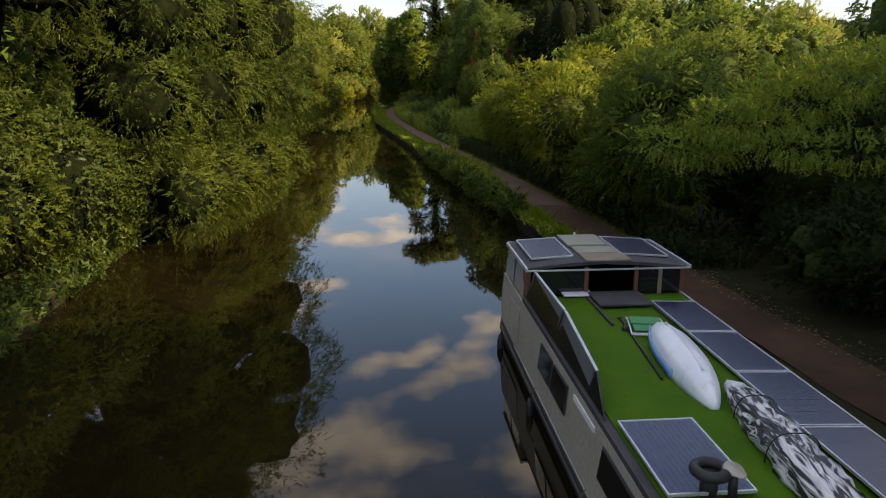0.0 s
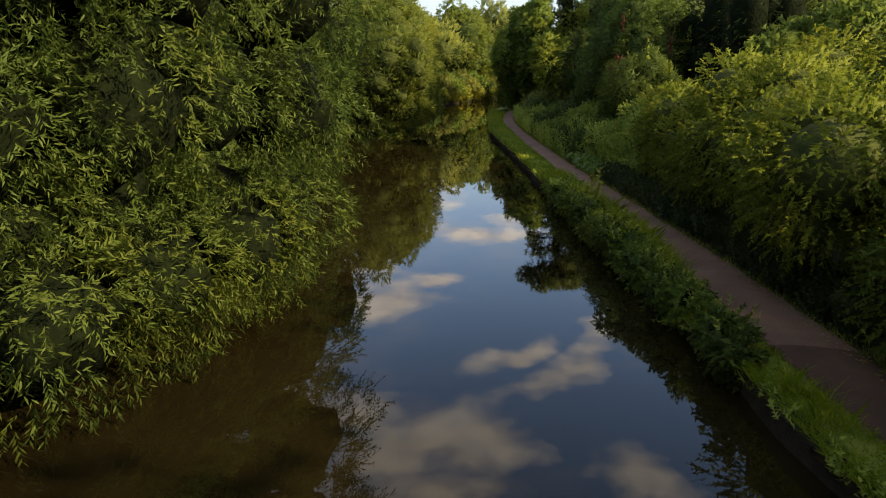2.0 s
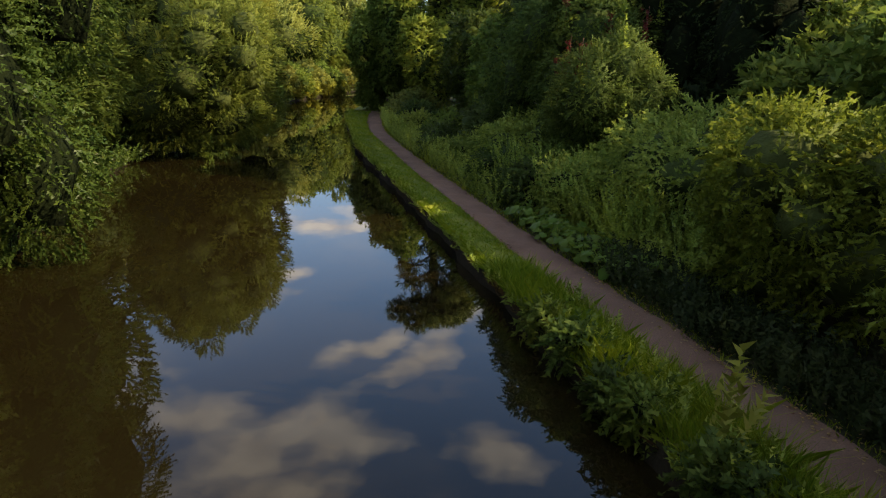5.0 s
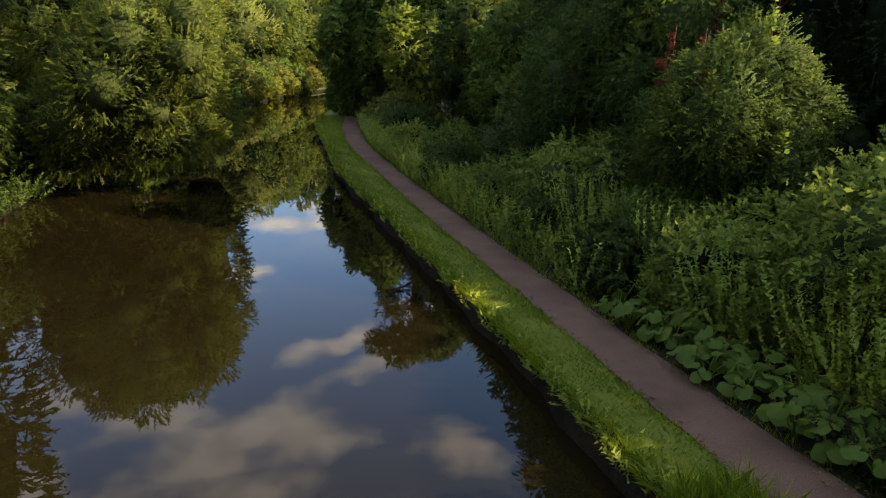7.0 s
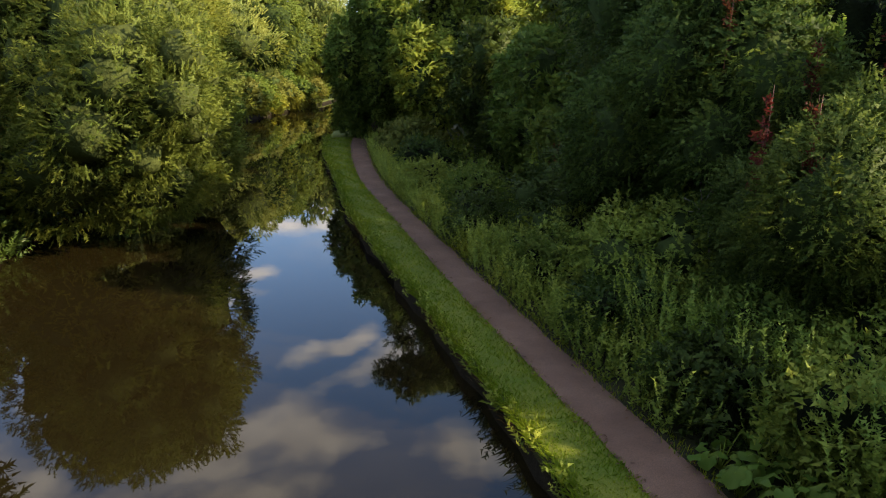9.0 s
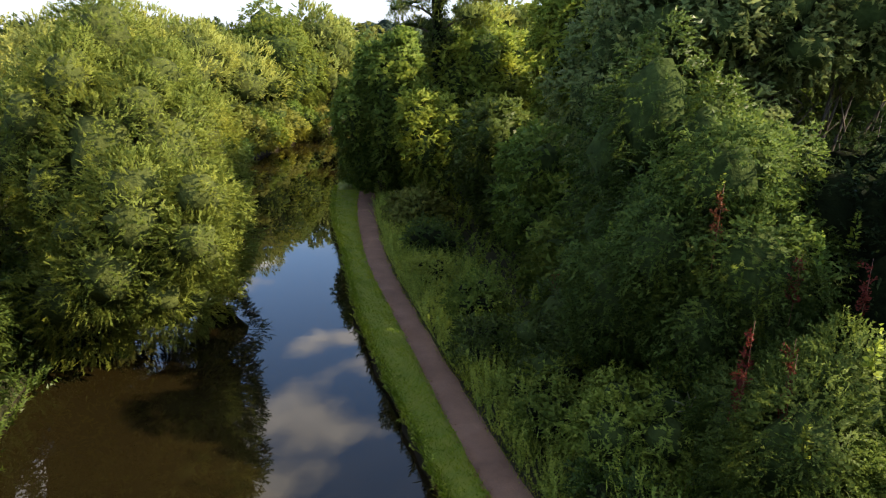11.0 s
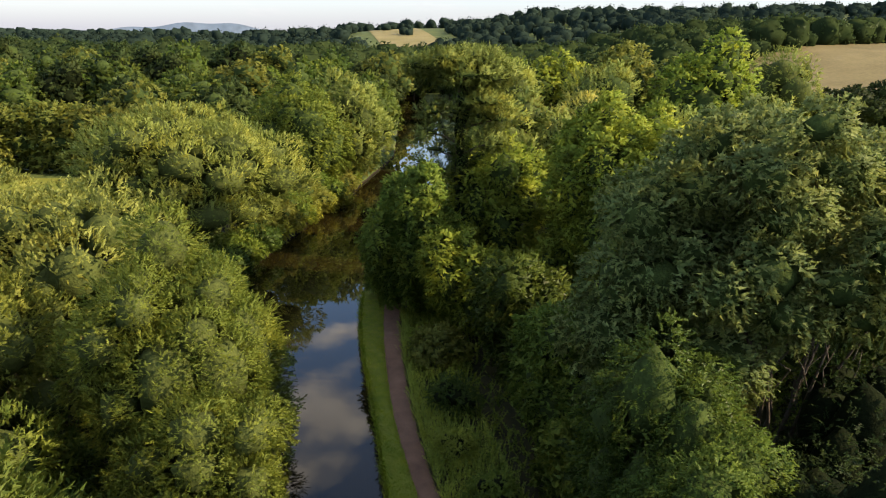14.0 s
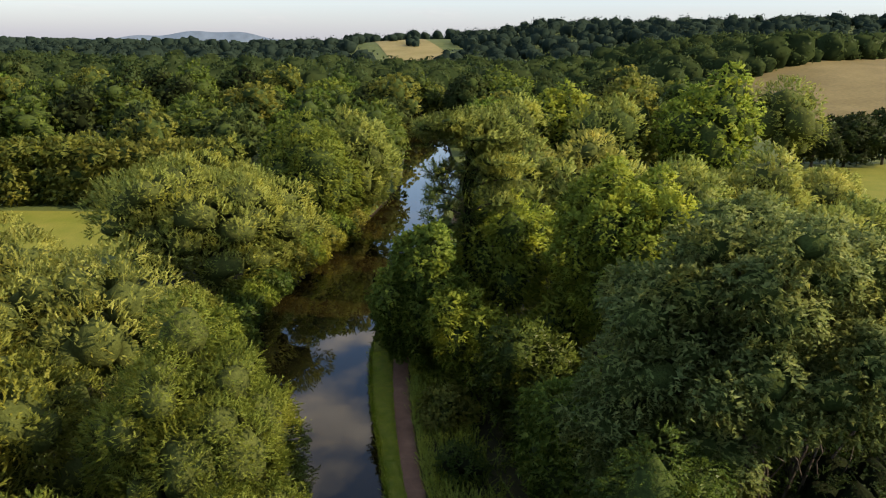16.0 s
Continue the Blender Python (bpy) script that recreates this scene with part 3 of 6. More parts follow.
wv = [(x, y, 0) for y in (-80, 100, 390) for x in (-60, 0, 60)]
water = new("water", mesh_of("water", np.array(wv, float), np.array([(0, 1, 4, 3), (1, 2, 5, 4), (3, 4, 7, 6), (4, 5, 8, 7)]), [WATER]))
tagged(water, "still brown canal water mirroring sky and trees", "water", kind="structure")


def strip(name, y0, y1, step, la, lb, z, mat, ripple=0.05, cols=7, crown=0.02):
    ys = np.arange(y0, y1 + 0.01, step)
    v = []
    for y in ys:
        a = float(la(y)) + ripple * (math.sin(y * 2.3) + math.sin(y * 5.1 + 2) * 0.6 + 0.7 * math.sin(y * 11.7))
        b = float(lb(y)) + ripple * (math.sin(y * 1.9 + 4) + math.sin(y * 4.7) * 0.6 + 0.7 * math.sin(y * 12.9))
        for c in range(cols):
            t = c / (cols - 1)
            v.append((a + (b - a) * t, y, z + crown * math.sin(math.pi * t) + 0.012 * math.sin(y * 1.7 + c)))
    n = len(ys)
    i2, j2 = np.meshgrid(np.arange(n - 1), np.arange(cols - 1), indexing="ij")
    q = (i2 * cols + j2).ravel()
    return mesh_of(name, np.array(v), np.stack([q, q + 1, q + cols + 1, q + cols], 1), [mat], smooth_faces=True)


tagged(new("towpath_earth", strip("towpath_earth", -80, 25.6, 0.4, path_l, path_r, 0.475, PATH_EARTH, 0.022)), "trodden brown earth path, bough shade painted into its colour", "path", kind="structure")
towpath = tagged(new("towpath", strip("towpath", 25.6, 176, 0.4, path_l, path_r, 0.475, PATH_GRAVEL, 0.022)), "narrow pinkish-brown gravel towpath worn along the canal", "path", kind="structure")
verge = tagged(new("verge", strip("verge", 16, 125, 0.4, lambda y: x_right(y) + 0.10, lambda y: path_l(y) + 0.05, 0.455, VERGE, 0.02, crown=0.03)), "green turf verge between canal and towpath", "grass verge", kind="structure")


def sheet(name, x0, x1, y0, y1, mat, nx=24, ny=24, up=0.12, skew=0.0):
    v = []
    for j in range(ny + 1):
        for i in range(nx + 1):
            y = y0 + (y1 - y0) * j / ny
            x = x0 + (x1 - x0) * i / nx + skew * (y - y0)
            v.append((x, y, float(land(x, y)) + up))
    i2, j2 = np.meshgrid(np.arange(ny), np.arange(nx), indexing="ij")
    q = (i2 * (nx + 1) + j2).ravel()
    return mesh_of(name, np.array(v), np.stack([q, q + 1, q + nx + 2, q + nx + 1], 1), [mat], smooth_faces=True)


tagged(new("corn_field", sheet("corn_field", 118, 484, 296, 560, WHEAT, 44, 38, 0.2, 0.1)), "ripe golden-brown corn field on the hillside", "field", kind="structure")
tagged(new("hay_field", sheet("hay_field", -22, 52, 845, 1225, PALE_FIELD, 24, 24, 0.4, -0.1)), "pale dry hay field on the far slope", "field", kind="structure")
tagged(new("lawn", sheet("lawn", -92, -38, 128, 151, LAWN, 12, 8, 0.06)), "sunlit yellow-green mown lawn behind the willows", "lawn", kind="structure")
tagged(new("paddock", sheet("paddock", -138, -102, 225, 288, LAWN, 12, 12, 0.08)), "mown green paddock before the far trees", "field", kind="structure")
tagged(new("meadow", sheet("meadow", 62, 140, 120, 205, LAWN, 16, 16, 0.06)), "rough yellow-green meadow behind the wood", "meadow", kind="structure")

# ---- left bank ----


def facing(px, py, amount=0.12, under=False):
    """Keep the leaves on the side towards a way (px, py) and above; thin the rest."""
    def keep(p, o, r):
        return (o[:, 0] * px + o[:, 1] * py + 0.95 * (np.abs(o[:, 2]) if under else o[:, 2]) > -0.2) | (r.random(len(p)) < amount)
    return keep


R = np.random.default_rng
W2, WM, WF = [WILLOW, CORE_DEEP_SHADE], [SILVER, CORE_PALE_SHADE], [GOLDEN, CORE_PALE_SHADE]

nr = R(10)
near_lobes = [(3.5, -1.8, 1.1, 1.3, 1.5, 1.2), (3.8, 0.7, 1.1, 1.3, 1.5, 1.2), (4.0, 3.0, 1.3, 1.3, 1.5, 1.3), (3.3, -4.3, 1.1, 1.2, 1.5, 1.2), (1.9, -3.6, 1.9, 1.5, 1.7, 1.7), (2.3, -1.2, 1.8, 1.6, 1.7, 1.7), (2.9, 1.1, 1.7, 1.6, 1.6, 1.6), (3.3, 3.0, 1.6, 1.7, 1.5, 1.5),
              (1.8, -4.0, 4.0, 1.8, 1.8, 1.8), (2.6, -1.6, 4.2, 1.9, 1.8, 1.8), (3.2, 0.8, 4.2, 1.9, 1.8, 1.8), (3.9, 3.0, 4.0, 1.8, 1.8, 1.8),
              (2.0, -3.2, 6.6, 2.0, 2.0, 1.9), (3.0, -0.6, 6.8, 2.0, 2.0, 1.9), (4.1, 2.4, 6.6, 2.1, 2.0, 2.0), (2.2, -1.7, 9.3, 2.2, 2.2, 2.0), (3.4, 2.0, 9.4, 2.3, 2.2, 2.0),
              (1.7, 3.3, 10.6, 2.4, 2.2, 2.0), (0.4, 0.3, 12.0, 2.6, 2.6, 2.0), (0.6, 2.8, 12.8, 2.4, 2.4, 2.0), (0.2, -5.0, 8.6, 2.2, 2.2, 2.2), (-0.4, -4.4, 11.6, 2.4, 2.4, 2.2), (-2.8, -0.6, 9.4, 2.4, 3.2, 2.6), (-2.8, 2.8, 13.0, 2.4, 2.6, 2.2), (-0.4, 0.0, 6.0, 2.6, 4.4, 5.0)]
tree("willow_tree", "tall crack willow hanging over the water, narrow grey-green leaves", -11.2, 26.2, near_lobes, "willow", 128000, W2, 11, trunk=0.42, limbs=7, keep=lambda p, o, r: (o[:, 0] * 0.9 - o[:, 1] * 0.35 + 0.3 * o[:, 2] > -0.15) & ((p[:, 2] < 9.5) | (r.random(len(p)) < 0.35)), floor=-0.35, rough=0.4, shrink=0.68)
tree("elder_bush", "dense dark green elder bush on the water's edge", -11.0, 17.3, [(0.6, -1.5, 1.5, 1.5, 1.8, 1.7), (0.9, 1.5, 1.6, 1.4, 1.7, 1.8), (-0.8, 0, 2.6, 2.0, 2.6, 2.2), (-0.5, 0, 1.5, 1.5, 3, 1.5)], "broad", 16000, [IVY, CORE_DEEP_SHADE], 12, "bush", 0.12, 3, facing(0.9, -0.3), floor=-0.2)
for i, (x, y, h, rr) in enumerate([(-10.0, 10.2, 3.2, 1.9), (-9.6, 6.0, 2.8, 1.8), (-11.4, 20.4, 3.4, 1.9)]):
    tree("elder_bush", "low green elder bush leaning over the water", x, y, lobes_in(R(300 + i), (0.2, 0, h * 0.5), (rr, rr * 1.2, h * 0.55), 7, 0.48, -0.8), "broad", 8000, [IVY, CORE_DEEP_SHADE], 300 + i, "bush", 0.1, 2, facing(0.9, -0.3, 0.1, True), floor=-0.2, group="bank bushes")
tree("willow_tree", "leaning willow with a bare lower trunk beside the water", -12.6, 14.5, lobes_in(R(13), (0.5, 1.0, 8.6), (3.8, 6.4, 6.4), 20, 0.38), "willow", 30000, W2, 13, trunk=0.3, limbs=5, keep=facing(0.9, -0.3, 0.03))
tree("alder_tree", "tall dark alder hidden behind the overhanging willow", -16.8, 38.6, lobes_in(R(140), (0, 0, 6.8), (2.9, 4.2, 6.6), 12, 0.46, -0.8), "broad", 9000, [IVY, CORE_DEEP_SHADE], 140, trunk=0.25, keep=facing(0.75, -0.65, 0.05, True), floor=-0.2)
tree("alder_tree", "rounded green alder standing at the canal edge", -14.8, 47.2, lobes_in(R(14), (0.4, 0, 5.4), (3.3, 3.8, 5.4), 9, 0.48, -0.8), "broad", 36000, [IVY, CORE_DEEP_SHADE], 14, trunk=0.25, keep=facing(0.75, -0.65, 0.05, True), floor=-0.2)
tree("willow_tree", "tall narrow willow with dull green leaves over the bank", -18.4, 55.5, lobes_in(R(15), (0, 0, 7.2), (3.7, 4.0, 7.0), 10, 0.46, -0.8), "willow_mid", 24000, W2, 15, trunk=0.3, keep=facing(0.75, -0.65, 0.05, True), floor=-0.2)
tree("bush", "dark low bush in the shade of the bank", -19.6, 62.5, lobes_in(R(16), (0, 0, 1.6), (2.4, 3.0, 2.0), 6, 0.5), "broad", 12000, [IVY, CORE_SHADE], 16, "bush", 0.1, 3, facing(0.7, -0.7), floor=-0.2)
tree("bush", "dark low bush in the shade of the bank", -24.0, 57.0, lobes_in(R(17), (0, 0, 2.6), (3.2, 3.4, 3.0), 6, 0.5), "broad_mid", 7000, [DARK, CORE_SHADE], 17, "bush", 0.1, 3, facing(0.7, -0.7))
for i, (x, y, h, rr) in enumerate([(-19.4, 67.0, 2.6, 2.0), (-20.6, 79.0, 3.4, 2.2), (-21.9, 103.5, 2.4, 1.9), (-21.6, 108.0, 2.6, 2.0), (-20.4, 112.5, 2.4, 2.0), (-21.4, 85.5, 3.6, 2.4), (-22.0, 92.0, 3.2, 2.2), (-22.5, 70.5, 3.6, 2.6), (-13.6, 36.0, 3.4, 2.2), (-13.6, 42.0, 4.3, 2.0)]):
    tree("bush", "dark green bush along the shaded bank", x, y, lobes_in(R(20 + i), (0, 0, h * 0.5), (rr, rr * 1.3, h * 0.55), 6, 0.5), "broad" if i > 7 else "broad_mid", 9000 if i > 7 else 5200, [WILLOW if i > 7 else MAPLE if i % 2 else IVY, CORE_SHADE], 20 + i, "bush", 0.1, 3, facing(0.7, -0.7), floor=-0.2, group="bank bushes")
# the willow that the camera rises beside
rise = lobes_in(R(18), (1.8, 0, 6.8), (4.2, 4.4, 5.0), 20, 0.36, -0.6, 0.7) + [(5.2, -0.6, 3.4, 1.8, 2.2, 2.4), (4.6, 2.2, 4.6, 1.9, 2.2, 2.2), (2.4, -3.4, 3.2, 2.0, 1.8, 2.2), (4.6, 3.4, 1.8, 1.8, 2.0, 1.7)]
rise += lobes_in(R(19), (4.9, -5.6, 4.3), (3.0, 2.7, 2.9), 12, 0.42, -0.7, 0.68) + [(4.4, -3.6, 1.7, 2.2, 2.0, 1.5), (2.0, -5.0, 2.2, 2.2, 2.0, 1.9), (1.8, 0.0, 6.2, 2.6, 2.8, 3.2)]
tree("willow_tree", "silvery-green spreading willow overhanging the canal", -18.0, 72.5, rise, "willow_near", 66000, [DULL, CORE_PALE_SHADE], 18, trunk=0.4, limbs=8, keep=facing(0.4, -0.8, 0.08, True), floor=-0.1, rough=0.3, shrink=0.7)
for i, (x, y, h, rr) in enumerate([(-26.6, 86, 12.2, 6.0), (-35, 82, 11.4, 6.2), (-27, 75, 9.6, 5.0), (-36, 94, 11.0, 6.5), (-45, 88, 11.0, 6.5), (-25, 66, 7.4, 4.2), (-34, 69, 8.6, 5.4)]):
    tree("sallow_bush", "broad domed sallow bush with dense yellow-green leaves", x, y, lobes_in(R(30 + i), (0, 0, h * 0.48), (rr, rr, h * 0.52), 22, 0.34, -0.3, 0.7), "willow_mid", 16000, ([DULL, CORE_PALE_SHADE], WF, [HEDGE, CORE_PALE_SHADE])[(i + 1) % 3], 30 + i, "bush", 0.2, 4, facing(0.35, -0.85, 0.05), group="sallow thicket", rough=0.25, shrink=0.7)
tree("bush", "low dark green bush at the water's corner", -21.6, 97.5, lobes_in(R(41), (0, 0, 1.7), (2.3, 3.0, 2.0), 6, 0.5), "broad_mid", 8000, [MAPLE, CORE_SHADE], 41, "bush", 0.1, 3, facing(0.4, -0.8), floor=-0.1)
tree("bush", "bushes filling the bank behind the willow", -24.5, 100.0, lobes_in(R(42), (0, 0, 2.2), (2.6, 3.2, 2.6), 6, 0.5), "broad_mid", 8000, [HEDGE, CORE_SHADE], 42, "bush", 0.1, 3, facing(0.4, -0.8))
tree("willow_tree", "huge dome-shaped golden-green willow above the bend", -26.4, 113.5, lobes_in(R(43), (0, 0, 6.6), (10.2, 8.8, 7.2), 44, 0.3, -0.6, 0.72), "willow_mid", 64000, WF, 43, trunk=0.5, limbs=8, keep=facing(0.35, -0.85, 0.05), floor=0.2, rough=0.28, shrink=0.7)
tree("maple_tree", "round-headed green tree on the bend of the canal", -19.8, 138.5, lobes_in(R(44), (0, 0, 7.6), (6.6, 6.0, 7.6), 14, 0.42, -0.7), "broad_mid", 26000, [MAPLE, CORE_SHADE], 44, trunk=0.35, keep=facing(0.4, -0.8, 0.05))
tree("willow_tree", "pale rounded willow on the bend of the canal", -12.8, 146.0, lobes_in(R(45), (0, 0, 7.4), (5.2, 6.0, 7.8), 12, 0.44, -0.6), "willow_far", 14000, WM, 45, trunk=0.35, keep=facing(0.5, -0.8, 0.05))
for i, y in enumerate([119, 124, 129, 134, 140, 146, 152]):
    tree("bush", "green bush crowding the water's edge at the bend", float(x_left(y)) - 1.6, y, lobes_in(R(290 + i), (0, 0, 1.7), (2.3, 3.0, 2.1), 6, 0.5), "broad_mid", 4000, [MAPLE if i % 2 else HEDGE, CORE_SHADE], 290 + i, "bush", 0.1, 2, facing(0.4, -0.8, 0.1), floor=-0.2, group="bank bushes at the bend")
for i, (x, y) in enumerate([(-17.6, 121.5), (-16.3, 126.5), (-14.8, 131.5), (-18.8, 117.0), (-13.5, 137)]):
    tree("weed_clump", "sunlit yellow-green weeds on the water's edge", x - 0.6, y, lobes_in(R(50 + i), (0, 0, 0.8), (1.5, 2.4, 1.2), 5, 0.5), "broad_mid", 2600, [REEDS, CORE_PALE_SHADE], 50 + i, "plant", 0.04, 0, group="bankside weeds", floor=-0.2)
for i in range(8):
    hr = R(60 + i)
    x = -37.5 - i * 6.6
    cells = [(a + hr.normal(0, 0.4), hr.normal(0, 0.5), c + hr.normal(0, 0.25), 2.4, 2.9, 2.0) for a in (-3.0, 0.0, 3.0) for c in (1.7, 4.8, 7.9)]
    tree("hedge_bush", "tall level-topped hedge bush with dense olive leaves", x, 157 + 1.0 * math.sin(i * 2.1), cells, "broad_far", 3600, [HEDGE, CORE_SHADE], 60 + i, "hedge", 0.2, 2, facing(0.2, -0.9, 0.03), group="hedge behind the lawn")

# ---- right bank, the towpath wood ----
for i, (x, y, h, rr, mt, leaf, n, nm, lb) in enumerate([
    (10.4, 17.6, 4.2, 2.6, DARK, "broad", 9000, "holly_bush", "bush in the hollow under the boughs, shade painted into its leaves"),
    # Unseen holly, added so that its crown shades the path.
    (11.4, 6.0, 11.0, 4.4, DARK, "broad", 14000, "holly_tree", "dark dense holly added out of view to shade the path"),
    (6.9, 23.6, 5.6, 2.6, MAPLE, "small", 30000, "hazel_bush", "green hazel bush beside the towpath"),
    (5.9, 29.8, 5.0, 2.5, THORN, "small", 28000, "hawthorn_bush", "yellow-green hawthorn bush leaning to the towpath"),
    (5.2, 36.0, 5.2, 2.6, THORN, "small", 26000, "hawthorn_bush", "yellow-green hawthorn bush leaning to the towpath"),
    (9.6, 5.0, 2.6, 1.9, DARK, "broad", 6000, "holly_bush", "bush beside the towpath, deep shade painted into its leaves"),
    (9.3, 9.5, 3.0, 2.0, DARK, "broad", 6000, "holly_bush", "bush beside the towpath, deep shade painted into its leaves"),
    (8.6, 13.8, 2.4, 1.7, DARK, "broad", 6000, "holly_bush", "bush beside the towpath, deep shade painted into its leaves"),
    (10.8, 1.0, 3.2, 2.2, DARK, "broad", 6000, "holly_bush", "bush beside the towpath, deep shade painted into its leaves"),
    ] + [
    (7.0, 66.5, 4.5, 2.4, DARK, "broad_mid", 5000, "elder_bush", "elder bush with shade painted into its leaves"),
    (3.0, 70.0, 4.2, 2.2, MAPLE, "broad_mid", 6000, "hazel_bush", "spreading hazel bush with layered boughs"),
    (7.8, 57.0, 4.0, 2.2, DARK, "broad_mid", 5000, "elder_bush", "elder bush with shade painted into its leaves"),
    (11.0, 53.0, 6.4, 2.6, MAPLE, "broad_mid", 7000, "maple_tree", "green young maple behind the bushes"),
    (9.0, 81.0, 7.0, 3.2, MAPLE, "broad_mid", 7000, "maple_tree", "green young maple in the wood"),
    (6.0, 94.0, 7.0, 3.0, LIME, "broad_mid", 7000, "maple_tree", "sunlit young maple in the wood"),
    (13.0, 49.6, 8.4, 3.0, MAPLE, "broad_mid", 8000, "maple_tree", "tall green maple behind the bushes"),
    (8.6, 50.6, 5.4, 2.4, MAPLE, "broad_mid", 7000, "maple_tree", "green young maple behind the bushes"),
    (10.2, 46.5, 7.0, 3.0, MAPLE, "broad_mid", 9000, "maple_tree", "tall green maple behind the bushes"),
    ] + [
    (4.4, 42.5, 4.2, 2.1, THORN, "small", 26000, "hawthorn_bush", "yellow-green hawthorn bush leaning to the towpath"),
    (9.4, 39.5, 6.2, 3.2, THORN, "broad", 16000, "maple_tree", "bright green young maple behind the bushes"),
    (10.2, 30.5, 6.4, 3.0, MAPLE, "broad", 16000, "maple_tree", "green young maple behind the bushes"),
    (4.4, 48.8, 3.6, 2.3, NETTLE, "broad", 15000, "hazel_bush", "light green hazel scrub rising out of nettles"),
    (1.6, 58.4, 2.9, 1.9, NETTLE, "broad", 9000, "dogwood_bush", "layered green dogwood bush at the path side"),
    (3.4, 54.6, 5.4, 2.1, FIELD, "fine", 40000, "maple_tree", "small field maple with lighter shoot tips"),
    (1.0, 63.5, 3.4, 2.1, IVY, "broad", 9000, "hazel_bush", "spreading hazel bush with layered boughs"),
    (-3.2, 86.0, 2.2, 1.7, HEDGE, "broad_mid", 3500, "bramble_bush", "low bramble bush at the path side"),
    (4.2, 76.5, 7.4, 3.2, MAPLE, "broad_mid", 11000, "maple_tree", "green young maple in the wood"),
    (2.4, 84.0, 8.0, 3.2, IVY, "broad_mid", 11000, "oak_tree", "dark leafy young oak in the wood"),
]):
    tall = 6 if nm in ("maple_tree", "hazel_bush") and 40 < y < 70 and x < 9 else 0
    tree(nm, lb, x, y, lobes_in(R(100 + i), (0, 0, h * 0.5), (rr, rr * 1.15, h * 0.5), 10, 0.44, -0.75), leaf, n, [mt, CORE_PALE_SHADE if mt is THORN else CORE_SHADE], 100 + i, "bush" if "bush" in nm else "tree", 0.12 + 0.02 * h, 4, facing(-0.7, -0.55, 0.25), rough=0.28, shrink=0.7, spires=tall, spire_mat=LIME)

boughs = [(-4.2, 0.4, 3.0, 1.1, 1.4, 0.3), (-3.2, 0.2, 3.6, 1.2, 1.6, 0.34), (-2.0, 0.0, 4.15, 1.3, 1.7, 0.38), (-0.8, -0.2, 4.65, 1.4, 1.8, 0.4), (0.6, -0.4, 5.0, 1.5, 1.8, 0.42), (1.9, -0.6, 5.15, 1.4, 1.8, 0.42), (3.2, -0.4, 5.1, 1.4, 1.8, 0.42),
          (-2.9, -2.4, 3.25, 0.8, 0.9, 0.2), (-1.7, -2.7, 3.2, 1.0, 1.0, 0.24), (-0.3, -3.0, 3.25, 1.1, 1.0, 0.25), (0.3, -3.8, 2.3, 1.0, 1.0, 0.28), (1.2, -2.0, 4.0, 1.3, 1.3, 0.3), (0.0, 0.0, 4.6, 1.4, 1.8, 0.4)]
tree("hawthorn_tree", "spreading hawthorn with layered yellow-green boughs over the towpath", 10.6, 18.2, boughs, "fine", 26000, [LIME, CORE_DEEP_SHADE], 129, trunk=0.16, limbs=9, rough=0.45, core=False)
# Bushes that blacken the hollow: its shade is in their leaf colour.
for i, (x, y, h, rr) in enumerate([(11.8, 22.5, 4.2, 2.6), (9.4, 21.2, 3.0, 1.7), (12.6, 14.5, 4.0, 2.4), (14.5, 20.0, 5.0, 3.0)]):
    tree("holly_bush", "bush in the hollow under the boughs, shade painted into its leaves", x, y, lobes_in(R(240 + i), (0, 0, h * 0.5), (rr, rr, h * 0.5), 7, 0.46, -0.8), "broad", 5000, [DARK, CORE_DEEP_SHADE], 240 + i, "bush", 0.1, 2, facing(-0.6, -0.6, 0.03))
for i, (off, y, h, rr, mt) in enumerate([(2.0, 50.6, 1.9, 1.1, NETTLE), (1.5, 53.0, 1.5, 0.9, IVY), (2.6, 54.2, 2.1, 1.2, MAPLE), (1.6, 56.4, 1.6, 1.0, IVY), (1.5, 60.2, 1.5, 1.0, MAPLE), (2.4, 62.0, 1.9, 1.2, NETTLE),
                                     (1.4, 66.0, 1.5, 1.0, IVY), (2.2, 69.5, 1.9, 1.2, MAPLE), (1.4, 74.0, 1.6, 1.0, NETTLE), (2.4, 79.0, 2.0, 1.3, IVY), (3.2, 47.6, 2.3, 1.3, IVY), (3.4, 51.8, 2.4, 1.3, NETTLE)]):
    tree("bramble_bush", "rounded low bramble mound among the nettles", float(path_r(y)) + off, y, lobes_in(R(310 + i), (0, 0, h * 0.48), (rr, rr * 1.15, h * 0.52), 7, 0.46, -0.5), "broad", 4200, [mt, CORE_DEEP_SHADE], 310 + i, "bush", 0.05, 2, facing(-0.6, -0.6, 0.2), group="brambles by the towpath", rough=0.4, shrink=0.7)
tree("field_maple_tree", "leafy field maple with pale new shoots", 3.6, 60.3, lobes_in(R(130), (0, 0, 4.9), (3.2, 3.4, 4.1), 13, 0.38, -0.7, 0.68), "broad", 50000, [FIELD, CORE_SHADE], 130, trunk=0.3, limbs=7, keep=facing(-0.5, -0.75, 0.25), rough=0.32, shrink=0.7, spires=14, spire_mat=LIME)
tree("hazel_tree", "dull green hazel standing behind the maple", 4.0, 64.2, lobes_in(R(139), (0, 0, 6.0), (2.7, 2.8, 5.3), 13, 0.4, -0.7, 0.68), "broad", 24000, [IVY, CORE_SHADE], 139, trunk=0.2, limbs=5, keep=facing(-0.5, -0.75, 0.1), rough=0.32, shrink=0.7)
